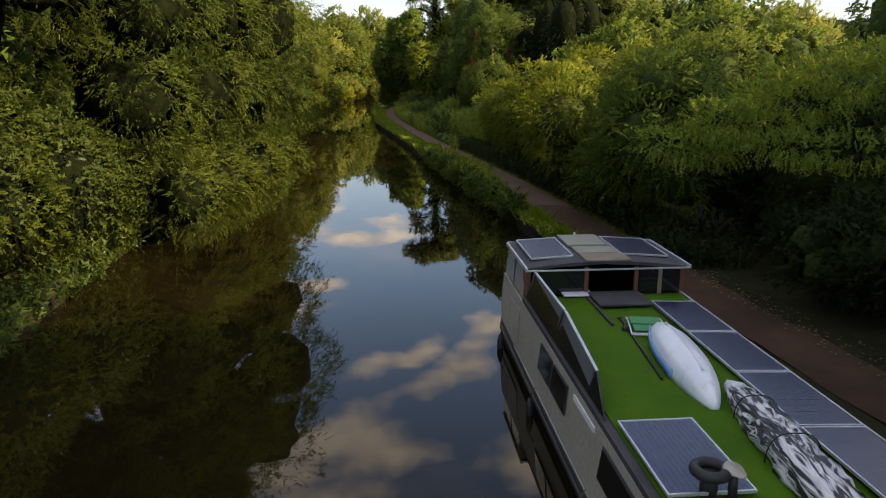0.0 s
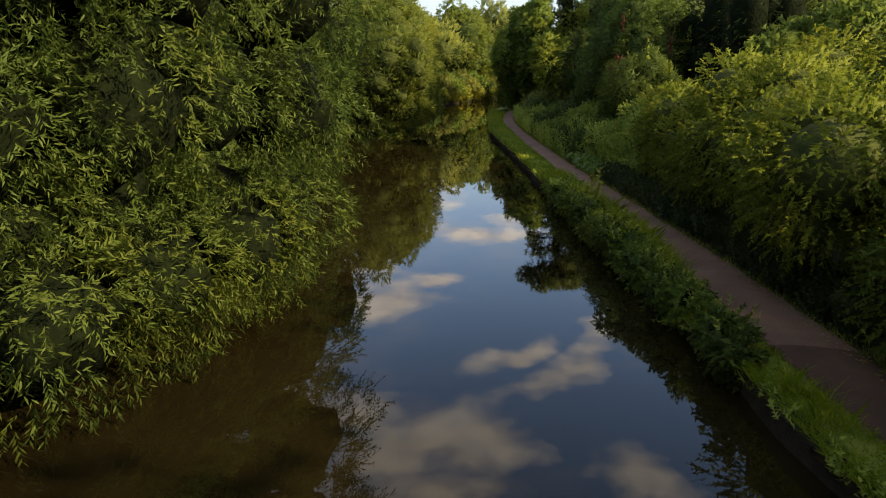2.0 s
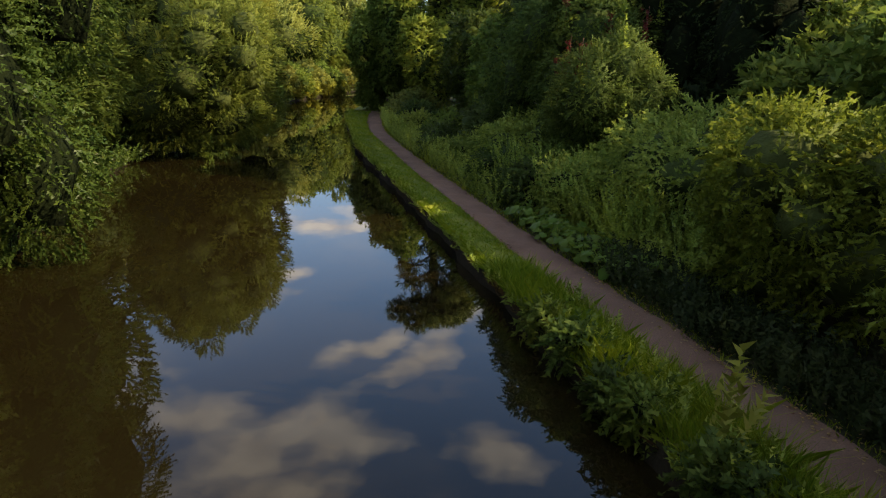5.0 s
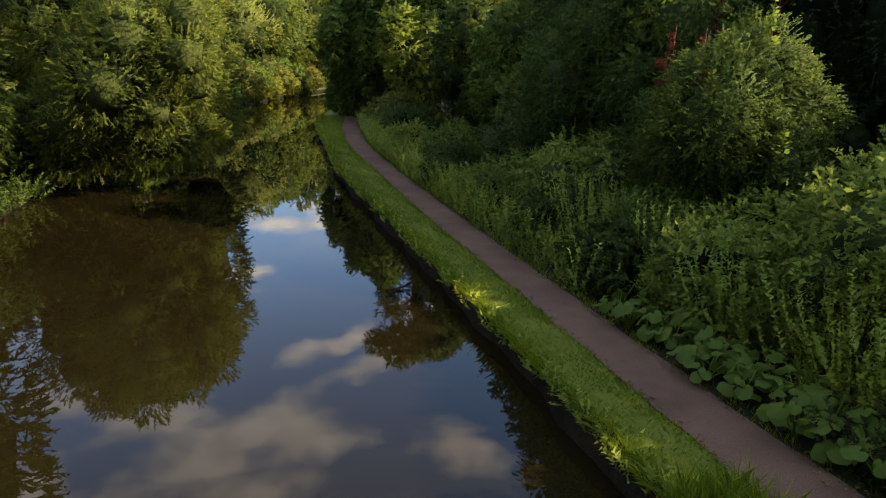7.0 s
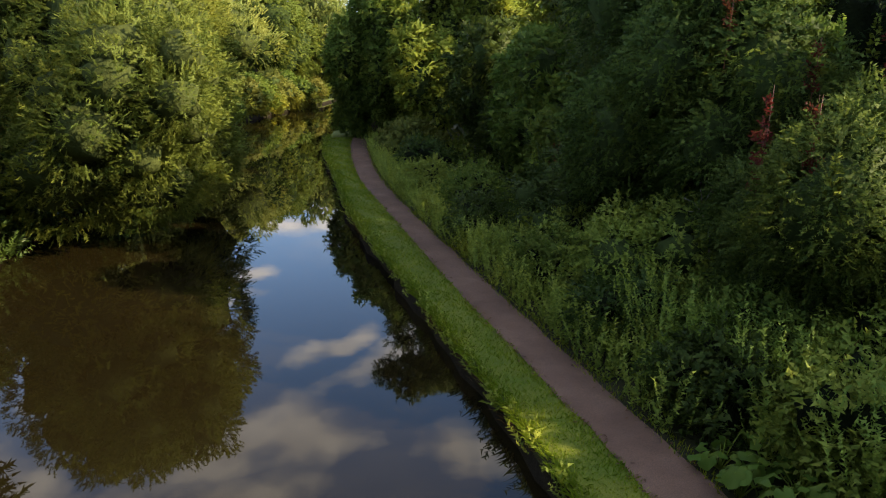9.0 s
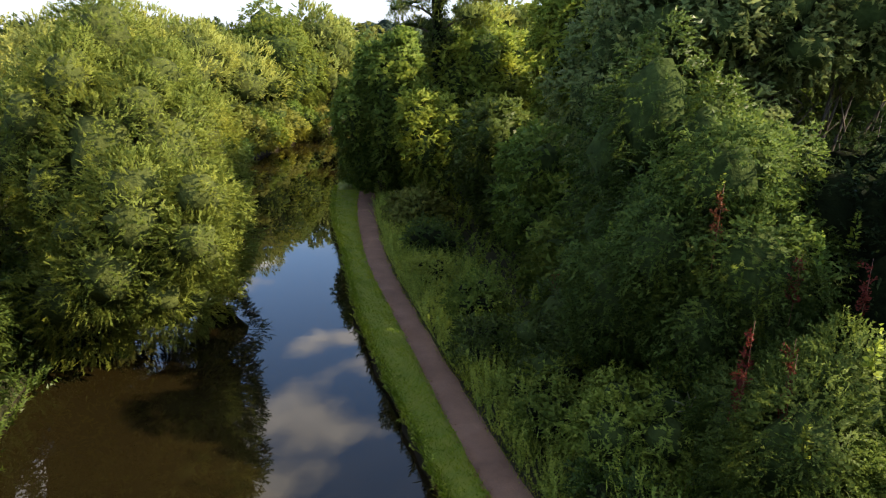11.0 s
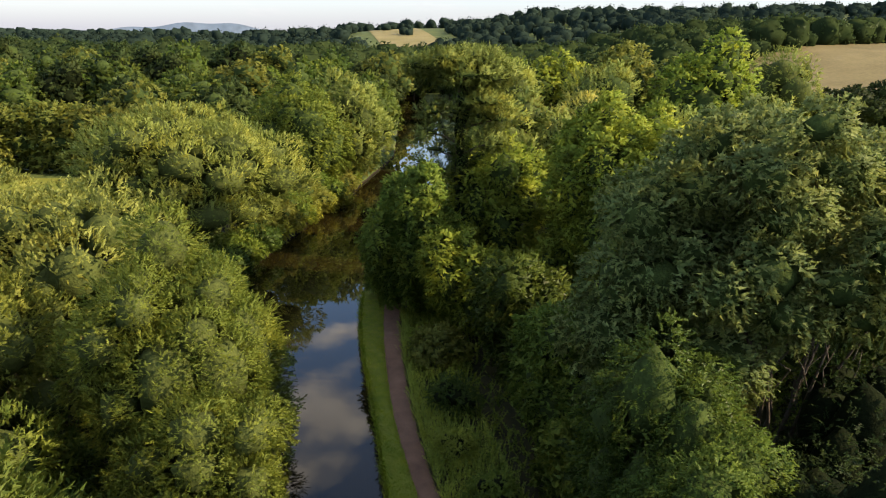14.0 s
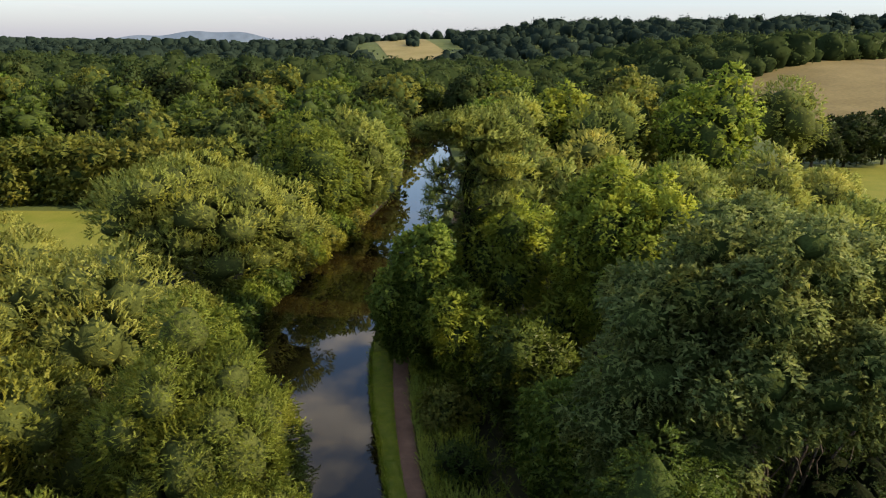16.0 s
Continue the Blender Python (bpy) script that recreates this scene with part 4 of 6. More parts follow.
ash_lobes = lobes_in(R(131), (-0.2, -0.2, 12.0), (6.8, 5.8, 5.7), 62, 0.19, -0.25, 0.86) + [(-6.6, -1.0, 11.0, 2.0, 2.0, 1.9), (-7.4, -1.2, 9.0, 1.8, 1.9, 1.8), (-6.2, -1.8, 6.8, 1.9, 2.0, 1.9), (-4.6, -3.0, 4.8, 1.8, 1.9, 1.9), (-3.4, -3.4, 8.6, 1.9, 1.8, 1.8)]
ash_lobes = [q for q in ash_lobes if not (q[0] > -1.5 and q[2] < 10.2)]
ash = tree("ash_tree", "large spreading ash with drooping grey-green foliage", 10.6, 71.0, ash_lobes, "ash", 90000, [ASH, CORE_SHADE], 131, trunk=0.45, limbs=10, keep=facing(0.1, -0.85, 0.3), rough=0.3, shrink=0.7)
sr = R(281)
for k in range(7):
    tx = -2.2 + 0.85 * k + sr.normal(0, 0.25)
    foot = (-0.5 + 0.1 * k, -1.4 + sr.normal(0, 0.25), 0.4)
    mid = (tx * 0.55 + 0.3, -2.2 + sr.normal(0, 0.4), 5.6 + sr.normal(0, 0.6))
    part("stem", tube([foot, tuple((a + b) / 2 + sr.normal(0, 0.12) for a, b in zip(foot, mid)), mid, (tx, -2.5 + sr.normal(0, 0.5), 9.2), (tx * 1.35, -2.6 + sr.normal(0, 0.7), 12.6)], (0.12, 0.1, 0.08, 0.05, 0.02), 6), BARK, ash, "bare brown stem below the crown")
    for j in range(2):
        q = (mid[0] * 0.4 + tx * 0.6, -2.4, 6.8 + 1.3 * j)
        part("stem", tube([q, (q[0] + sr.normal(0, 0.5), q[1] - 0.3, q[2] + 1.0), (q[0] + sr.normal(0, 1.1), q[1] - 0.5, q[2] + 2.0)], (0.04, 0.03, 0.01), 5), BARK, ash, "bare brown stem below the crown")
# Near-black yews also carry the ash hollow's shade in their leaf colour.
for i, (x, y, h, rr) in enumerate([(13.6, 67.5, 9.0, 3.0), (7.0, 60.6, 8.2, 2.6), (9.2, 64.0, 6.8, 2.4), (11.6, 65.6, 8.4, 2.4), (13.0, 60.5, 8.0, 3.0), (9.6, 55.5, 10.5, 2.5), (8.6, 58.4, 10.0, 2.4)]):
    tree("yew_tree", "black-green yew below the ash, shade painted into its leaves", x, y, lobes_in(R(280 + i), (0, 0, h * 0.48), (rr, rr, h * 0.52), 9, 0.46, -0.8), "broad", 4500, [DARK, CORE_DEEP_SHADE], 280 + i, trunk=0.3, keep=facing(-0.4, -0.8), group="yews under the ash")
tree("ivy_tree", "ivy-hung bushy tree leaning over the towpath and water", -5.2, 94.5, lobes_in(R(133), (0.7, 0, 6.2), (3.1, 3.6, 5.4), 16, 0.38, -0.75, 0.68) + [(-0.4, 4.6, 2.0, 2.2, 2.0, 2.0), (0.7, 0.0, 6.0, 2.0, 2.2, 3.2)], "broad_mid", 40000, [MAPLE, CORE_SHADE], 133, trunk=0.3, limbs=5, keep=facing(-0.4, -0.8, 0.05, True), rough=0.3, floor=-0.1)
tree("lime_tree", "fresh green young tree with light leaves at the path", -1.6, 90.5, lobes_in(R(134), (0, 0, 4.2), (2.4, 2.4, 3.8), 8, 0.44, -0.7), "broad_mid", 9000, [LIME, CORE_SHADE], 134, trunk=0.16, keep=facing(-0.4, -0.8, 0.05))
tree("maple_tree", "sunlit green maple beside the pine", 2.6, 99.5, lobes_in(R(135), (0, 0, 7.4), (4.2, 4.2, 6.2), 11, 0.42, -0.7), "broad_mid", 19000, [LIME, CORE_SHADE], 135, trunk=0.25, keep=facing(-0.2, -0.85, 0.05))
tree("maple_tree", "yellow-green sunlit maple with an open crown", 10.0, 91.5, lobes_in(R(136), (0, 0, 10.4), (4.6, 4.6, 7.0), 18, 0.34, -0.7, 0.7), "broad_mid", 30000, [LIME, CORE_SHADE], 136, trunk=0.3, keep=facing(-0.2, -0.85, 0.05), rough=0.32)
for i, (x, y, h, rr, mt, inn) in enumerate([
    (6, 112, 14.5, 5.0, SILVER, CORE_PALE_SHADE), (14, 110, 14.0, 5.2, GOLDEN, CORE_PALE_SHADE), (23, 112, 13.5, 5.4, SILVER, CORE_PALE_SHADE), (32, 116, 13.0, 5.2, GOLDEN, CORE_PALE_SHADE),
    (18, 98, 13.0, 4.6, MAPLE, CORE_SHADE), (27, 100, 12.0, 4.8, SILVER, CORE_PALE_SHADE), (36, 104, 12.0, 4.8, SILVER, CORE_PALE_SHADE), (22, 84, 13.5, 5.0, SILVER, CORE_PALE_SHADE), (31, 88, 12.0, 5.0, ASH, CORE_SHADE),
    (41, 92, 12.0, 5.2, SILVER, CORE_PALE_SHADE), (24, 72, 13.0, 5.0, ASH, CORE_SHADE), (34, 76, 11.0, 5.0, SILVER, CORE_PALE_SHADE), (17, 78, 12.5, 4.4, MAPLE, CORE_SHADE), (46, 106, 11.0, 5.0, GOLDEN, CORE_PALE_SHADE)]):
    tree("willow_tree" if inn is CORE_PALE_SHADE else "maple_tree", "pale rounded sallow willow in the wood" if inn is CORE_PALE_SHADE else "green broadleaf tree in the wood", x, y,
         lobes_in(R(150 + i), (0, 0, h * 0.54), (rr, rr, h * 0.46), 11, 0.42, -0.6, 0.66), "willow_far" if inn is CORE_PALE_SHADE else "broad_mid", 9000, [mt, inn], 150 + i, "tree", 0.22, 3, facing(-0.2, -0.85, 0.04), group="trees of the towpath wood", rough=0.28)
# Most stand out of view, added to shade the boat, bushes and verge.
for i, (x, y, h, rr) in enumerate([(20, 36, 6.0, 4.0), (16, 43, 8.6, 3.6), (21, 54, 10, 4.4), (17, 0, 17, 5.5), (19, 5.5, 18, 5.0), (16, -11, 16, 5.5), (27, 5, 18, 6), (28, 20, 16, 5.5), (22.5, 18.5, 16, 4.5), (26, 27, 14, 4.5), (29.5, 43, 15, 5.0), (26, -10, 17, 6), (21, 10.5, 15, 4.2)]):
    tree("sycamore_tree", "dark green sycamore behind the towpath wood, some added unseen to cast shade", x, y, lobes_in(R(170 + i), (0, 0, h * 0.52), (rr, rr, h * 0.48), 10, 0.44, -0.7), "broad_mid", 4500, [MAPLE, CORE_SHADE], 170 + i, "tree", 0.3, 3, facing(-0.8, -0.3, 0.2), group="trees of the towpath wood")
# Backing trees, mostly hidden, added to block sky gaps in the reflections.
for i, (x, y, h, rr) in enumerate([(-20, 11, 17, 5.5), (-19.5, 22, 13, 4.5), (-20, 33, 10, 4.5), (-24, 45, 11, 5), (-19, 0, 16, 5.5), (-29, 28, 12, 6), (-30, 54, 10, 5.5), (-15.6, 19.5, 15, 3.6)]):
    tree("sycamore_tree", "dark green sycamore added behind the waterside willows to block reflected sky", x, y, lobes_in(R(180 + i), (0, 0, h * 0.5), (rr, rr, h * 0.52), 9, 0.46, -0.8), "broad_mid", 4500, [MAPLE, CORE_SHADE], 180 + i, "tree", 0.3, 2, facing(0.9, -0.2, 0.05), group="trees behind the willows")
for i, (x, y, h, rr, mt, inn, leaf) in enumerate([(12, 164, 17, 6.5, GOLDEN, CORE_PALE_SHADE, "willow_far"), (21, 170, 19, 6.0, LIME, CORE_SHADE, "broad_far"), (27, 160, 17.5, 7.0, SILVER, CORE_SHADE, "willow_far"), (34, 172, 20, 6.0, HEDGE, CORE_SHADE, "broad_far"),
                                     (45.5, 163, 22, 8.2, LIME, CORE_SHADE, "broad_far"), (73, 189, 20, 8.0, SILVER, CORE_PALE_SHADE, "willow_far"), (66, 200, 19, 7.0, SILVER, CORE_PALE_SHADE, "willow_far"), (40, 140, 8.5, 5.0, SILVER, CORE_PALE_SHADE, "willow_far"),
                                     (52, 138, 8.5, 5.0, GOLDEN, CORE_PALE_SHADE, "willow_far"), (30, 136, 9.5, 5.5, SILVER, CORE_PALE_SHADE, "willow_far"), (18, 138, 14, 5.5, GOLDEN, CORE_PALE_SHADE, "willow_far"), (58, 148, 8, 5, GOLDEN, CORE_PALE_SHADE, "willow_far"),
                                     (84, 197, 11, 6, DARK, CORE_SHADE, "broad_far"), (94, 201, 10.5, 6.5, DARK, CORE_SHADE, "broad_far"), (105, 204, 11.5, 7, DARK, CORE_SHADE, "broad_far"), (8, 128, 13, 4.5, HEDGE, CORE_SHADE, "broad_far")]):
    tree("willow_tree" if leaf == "willow_far" else "broadleaf_tree", "large rounded sunlit tree beyond the wood", x, y, lobes_in(R(190 + i), (0, 0, h * 0.53), (rr, rr, h * 0.47), 11, 0.42, -0.7), leaf, 7000, [mt, inn], 190 + i, "tree", 0.35, 2, facing(-0.2, -0.85, 0.04), group="trees beyond the wood", rough=0.28)

# the pine with its ivy-clad trunk
pr = R(210)
pine = tagged(new("pine_tree"), "flat-topped Scots pine with an ivy-clad trunk", "tree")
pine.location = (-1.0, 98.2, 0.4)
part("trunk", tube([(0, 0, -0.1), (0.1, 0, 6), (-0.1, 0.1, 13), (-0.1, 0, 19.2)], (0.45, 0.4, 0.32, 0.12), 9), BARK, pine)
ivy_lobes = [(0.05 + 0.12 * math.sin(k), 0.1 * math.cos(k * 2), 0.8 + k * 1.2, 0.82 + 0.16 * math.sin(k * 1.7) - 0.02 * k, 0.8, 1.0) for k in range(15)]
part("ivy", crown_mesh("ivy", pr, ivy_lobes, "broad", 16000, [IVY, CORE_DEEP_SHADE]), None, pine, "dark glossy ivy round the trunk")
pads = []
for x, y, z, w, h in [(-2.1, 0.3, 12.6, 0.9, 0.22), (-2.5, -0.6, 14.0, 0.9, 0.22), (-1.7, 0.8, 10.9, 0.9, 0.22), (-2.1, -0.4, 15.6, 1.1, 0.26), (2.5, -0.5, 13.2, 1.3, 0.3), (2.9, 0.4, 15.0, 1.5, 0.36), (1.9, -0.9, 16.4, 1.5, 0.4),
                      (-3.0, 0.2, 18.9, 1.4, 0.36), (-1.5, -0.9, 19.4, 1.5, 0.42), (0.3, 0.4, 19.7, 1.7, 0.45), (1.7, -0.5, 19.0, 1.6, 0.45), (3.0, 0.2, 18.2, 1.3, 0.4), (0.2, -1.6, 18.4, 1.5, 0.4), (-1.6, 1.2, 18.2, 1.4, 0.36), (1.4, 1.3, 17.6, 1.4, 0.36)]:
    part("limb", tube(limb_path(pr, (0.0, 0, z - 1.0), (x, y, z - 0.1), 5, 0.06), (0.12, 0.1, 0.08, 0.06, 0.03), 6), BARK, pine)
    pads.append((x, y, z, w, w, h))
    pads += [(x + pr.normal(0, 0.7 * w), y + pr.normal(0, 0.6 * w), z + pr.normal(0, 0.3), 0.6 * w, 0.6 * w, 0.8 * h) for _ in range(3)]
part("crown", crown_mesh("crown", pr, pads, "needle", 30000, [PINE, CORE_SHADE], None, True, 0.35, 1, 0.66), None, pine)

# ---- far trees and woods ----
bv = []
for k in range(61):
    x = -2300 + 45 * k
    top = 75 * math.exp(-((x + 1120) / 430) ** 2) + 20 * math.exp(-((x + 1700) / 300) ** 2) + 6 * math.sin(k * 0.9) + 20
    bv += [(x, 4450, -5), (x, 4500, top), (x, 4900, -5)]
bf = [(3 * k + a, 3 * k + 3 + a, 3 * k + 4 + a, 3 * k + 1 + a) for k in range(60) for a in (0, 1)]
tagged(new("backdrop", mesh_of("backdrop", np.array(bv, float), np.array(bf), [BACKHILL], smooth_faces=True)), "low hill on the far horizon, blue haze painted in", "hill", kind="structure")
proto = []
for k, (mt, inn, leaf, n) in enumerate([(MAPLE, CORE_SHADE, "tuft", 2800), (HEDGE, CORE_SHADE, "tuft", 2800), (VALLEYLEAF, CORE_SHADE, "tuft", 2800), (WILLOW, CORE_SHADE, "tuft", 2800), (VALLEYLEAF, CORE_DEEP_SHADE, "tuft", 2800), (IVY, CORE_SHADE, "tuft", 2800)]):
    proto.append(tree("broadleaf_tree", "rounded broadleaf tree of the valley woods", -120 + 9 * k, 196 + 5 * k, lobes_in(R(230 + k), (0, 0, 6.6 + 0.5 * (k % 3)), (7.4 - 0.5 * (k % 3), 7.0, 6.2 + 0.5 * (k % 3)), 10, 0.42, -0.8), leaf, n, [mt, inn], 230 + k, "tree", 0.3, 1, facing(0.1, -0.9, 0.1), group="valley trees", shrink=0.74, rough=0.3))
fr = R(240)
spots = []
for k in range(4000):
    x, y = fr.uniform(-190, 150), fr.uniform(172, 330)
    if -9 < x - (-1) < 12 and y < 300:
        continue
    if (-140 < x < -100 and 205 < y < 290) or x > 60 and y < 225 or x > 84 and y < 345 or x > 150 and y > 235:
        continue
    if abs(x) > 0.75 * (y - 20) or (x < -72 and y < 240) or (x > 0 and y < 190 and x < 75) or (x < -30 and y < 178):
        continue
    if all((x - a) ** 2 + (y - b) ** 2 > 110 for a, b in spots):
        spots.append((x, y))
    if len(spots) >= 190:
        break
for x, y in spots:
    s = fr.choice([0.6, 0.8, 0.9, 1.0, 1.15, 1.4]) * (0.85 if x < -20 else 1.0)
    s = min(s, 0.9) if y < 250 else min(s, 1.15)
    c = copy_thing(proto[int(fr.integers(0, 6))], pose(x, y, float(land(x, y)) - 0.1, 0, 0, fr.uniform(-25, 25)))
    c.scale = (s, s, s * fr.uniform(0.85, 1.15))


def far_wood(name, label, spots_, size, ball, fuzz, mats, seed, tuft=0.3):
    """Crowns of a far wood as lumpy masses with leafy edges."""
    r = R(seed)
    vs, fs, ns, qv, qn, k = [], [], [], [], [], 0
    for x, y in spots_:
        s = size * r.uniform(0.55, 1.4)
        hgt = s * r.uniform(0.85, 1.25)
        z = float(land(x, y))
        off = r.uniform(0, 50)
        spin, _ = np.linalg.qr(r.normal(0, 1, (3, 3)))
        b0 = ball[0] @ spin
        v = b0 * (1 + 0.24 * lump(b0 * 2.2 + off, 1.5) + 0.14 * lump(b0 * 6 + off, 1.2))[:, None]
        v[:, 2] = np.sign(v[:, 2]) * np.abs(v[:, 2]) ** 0.8 * 0.92
        v[:, :2] *= (1 + 0.22 * np.clip(v[:, 2:], 0, 1))
        v *= 0.94
        v = v * np.array([s, s, hgt]) + np.array([x, y, z + hgt * 0.6])
        vs.append(v)
        ns.append(unit(b0 + 0.75 * billow(b0 * 4 + off, 1.7)))
        fs.append(ball[1] + k)
        k += len(v)
        if fuzz:
            d = unit(r.normal(0, 1, (fuzz, 3)) + np.array([0, -0.3, 0.5]))
            dd = d * np.array([1.04, 1.04, 0.95])
            p = dd * (1 + 0.2 * lump(d * 2.2 + off, 1.5))[:, None] * np.array([s, s, hgt]) + np.array([x, y, z + hgt * 0.6])
            q, _ = leaf_tris(p, unit(d * 0.4 + r.normal(0, 0.6, d.shape)), unit(d + r.normal(0, 0.5, d.shape)), s * tuft, s * tuft * 0.85)
            qv.append(q)
            qn.append(np.repeat(unit(d + 0.5 * billow(d * 3 + off, 1.3) + r.normal(0, 0.12, d.shape)), 3, 0))
    V, F = np.concatenate(vs), np.concatenate(fs)
    idx = np.zeros(len(F), int)
    groups = [F]
    if fuzz:
        Q = np.concatenate(qv)
        groups.append(np.arange(len(Q)).reshape(-1, 3) + len(V))
        idx = np.concatenate([idx, np.ones(len(groups[1]), int)])
        V = np.concatenate([V, Q])
        ns += qn
    return tagged(new(name, mesh_of(name, V, groups, mats, idx, False, np.concatenate(ns))), label, "wood", kind="stuff")


def scatter(r, n, y0, y1, wide, ok, gap):
    got, cell = [], {}
    for _ in range(n):
        y = y0 + (y1 - y0) * math.sqrt(r.random())
        x = r.uniform(-wide, wide) * y
        key = (int(x // gap), int(y // gap))
        if key in cell or not ok(x, y):
            continue
        cell[key] = 1
        got.append((x, y))
    return got


def open_land(x, y):
    if 118 < x < 420 and 250 < y < 430 + (x - 180) * 0.68:
        return False
    if -40 < x < 44 and 690 < y <= 838:
        return False
    if -75 < x < 58 and 838 < y < 1236:
        return fr.random() < 0.005
    if -20 < x < 22 and y < 330:
        return False
    return True


far_wood("valley_wood", "broad dark green wood filling the valley", scatter(R(250), 9000, 320, 640, 0.8, open_land, 12.6), 7.2, ICO2, 70, [VALLEYCORE, VALLEYLEAF], 251, 0.2)
far_wood("distant_wood", "distant dark woods on the ridge and plain, haze painted in", scatter(R(252), 30000, 620, 1900, 0.78, open_land, 23), 7.6, ICO1, 24, [FARCORE, FARLEAF], 253, 0.24)
far_wood("horizon_wood", "thin dark woods near the horizon, haze painted in", scatter(R(254), 8000, 1900, 4300, 0.6, lambda x, y: True, 70), 14, ICO1, 0, [FARCORE, FARLEAF], 255)

# ---- the houseboat, moored at the towpath ----
BOAT = pose(2.9, 11.0, 0, 0, 0, 4.92)
CREAM = mottled("cream_boat_paint", (0.36, 0.335, 0.275), (0.43, 0.40, 0.335), 1.2, 0.45, fine=14.0)
BLACK = mottled("black_hull_paint", (0.012, 0.012, 0.013), (0.03, 0.028, 0.027), 2.0, 0.5, fine=20.0)
CHARCOAL = mottled("charcoal_roof_felt", (0.03, 0.03, 0.033), (0.06, 0.06, 0.065), 2.0, 0.8, 0.004, fine=60.0)
TURF = mottled("artificial_turf", (0.036, 0.112, 0.004), (0.066, 0.155, 0.006), 1.3, 0.9, 0.01, fine=120.0, spec=0.15)
ALU = mottled("weathered_aluminium", (0.50, 0.51, 0.52), (0.66, 0.67, 0.68), 3.0, 0.4, metal=0.6)
WHITE = mottled("white_gloss", (0.66, 0.69, 0.72), (0.78, 0.80, 0.82), 2.5, 0.35, fine=18.0)


def scuffed_white():
    m, n, l, b = material("scuffed_white_plastic", 0.32, 0, 0.5)
    base = ramp(n, l, noise_tex(n, l, 1.4, 3.0), [(0.35, (0.70, 0.76, 0.82)), (0.65, (0.84, 0.86, 0.88))])
    marks = ramp(n, l, noise_tex(n, l, 26.0, 6.0, 0.7), [(0.27, (0.18, 0.18, 0.18)), (0.33, (1, 1, 1))])
    dirt = ramp(n, l, noise_tex(n, l, 5.0, 6.0, 0.7), [(0.3, (0.74, 0.73, 0.70)), (0.46, (1, 1, 1))])
    l.new(blend(n, l, blend(n, l, base, marks, 0.8, "MULTIPLY"), dirt, 0.8, "MULTIPLY"), b.inputs["Base Color"])
    return m


KAYAK_WHITE = scuffed_white()
BLUE = mottled("blue_plastic", (0.10, 0.28, 0.55), (0.16, 0.36, 0.62), 3.0, 0.4)
GREEN_MESH = mottled("green_chair_cloth", (0.03, 0.22, 0.075), (0.05, 0.30, 0.11), 5.0, 0.7, fine=90.0)
RUBBER = mottled("black_rubber", (0.01, 0.01, 0.01), (0.025, 0.025, 0.025), 6.0, 0.6)
REDWOOD = mottled("red_brown_wood", (0.13, 0.045, 0.028), (0.20, 0.075, 0.045), 4.0, 0.6, fine=35.0)
WOOD = mottled("weathered_wood", (0.17, 0.13, 0.09), (0.27, 0.21, 0.15), 3.0, 0.8, 0.004, fine=40.0)
HATCH = mottled("dull_khaki_hatch", (0.20, 0.19, 0.14), (0.28, 0.27, 0.20), 2.5, 0.55)
DECKBROWN = mottled("brown_deck_paint", (0.10, 0.075, 0.06), (0.16, 0.12, 0.10), 3.0, 0.7)


def glass_material(name, tint, rough=0.05):
    m, n, l, b = material(name, rough, 0, 0.6)
    info = n.new("ShaderNodeObjectInfo")
    c = ramp(n, l, info.outputs["Random"], [(0.0, tint), (1.0, tuple(v * 1.05 for v in tint))])
    l.new(c, b.inputs["Base Color"])
    return m


CELLBACK = glass_material("dark_cell_lines", (0.024, 0.022, 0.058), 0.25)
PALE_REFLECTION = glass_material("painted_pale_reflection", (0.12, 0.135, 0.145), 0.12)
BEIGEGLASS = glass_material("dull_beige_glass", (0.13, 0.12, 0.105), 0.2)
DARKGLASS = glass_material("dark_tinted_glass", (0.012, 0.012, 0.014))
CELLS = glass_material("blue_solar_cells", (0.020, 0.018, 0.052), 0.25)
CELLPALE = mottled("pale_cell_lines", (0.16, 0.18, 0.26), (0.2, 0.22, 0.3), 4.0, 0.4)


def tarp_material():
    m, n, l, b = material("torn_black_and_white_sheet", 0.4, 0, 0.4)
    t = n.new("ShaderNodeTexCoord")
    mp = n.new("ShaderNodeMapping")
    mp.inputs["Scale"].default_value = (7.0, 1.1, 8.0)
    l.new(t.outputs["Object"], mp.inputs[0])
    z = n.new("ShaderNodeTexNoise")
    z.inputs["Scale"].default_value, z.inputs["Detail"].default_value, z.inputs["Distortion"].default_value = 1.3, 9.0, 1.6
    l.new(mp.outputs[0], z.inputs["Vector"])
    l.new(ramp(n, l, z.outputs[0], [(0.47, (0.02, 0.02, 0.022)), (0.5, (0.14, 0.14, 0.15)), (0.53, (0.45, 0.45, 0.47)), (0.62, (0.74, 0.74, 0.76))]), b.inputs["Base Color"])
    bump(n, l, b, z.outputs[0], 0.8, 0.03)
    return m


TARP = tarp_material()


def block(x0, x1, y0, y1, z0, z1, edge=0.01, bm=None):
    b = bm or bmesh.new()
    g = bmesh.ops.create_cube(b, size=1)["verts"]
    for v in g:
        v.co = Vector(((x0 + x1) / 2 + v.co.x * (x1 - x0), (y0 + y1) / 2 + v.co.y * (y1 - y0), (z0 + z1) / 2 + v.co.z * (z1 - z0)))
    if edge:
        bmesh.ops.bevel(b, geom=list({e for v in g for e in v.link_edges}), offset=edge, segments=2, affect="EDGES", profile=0.6)
    return b


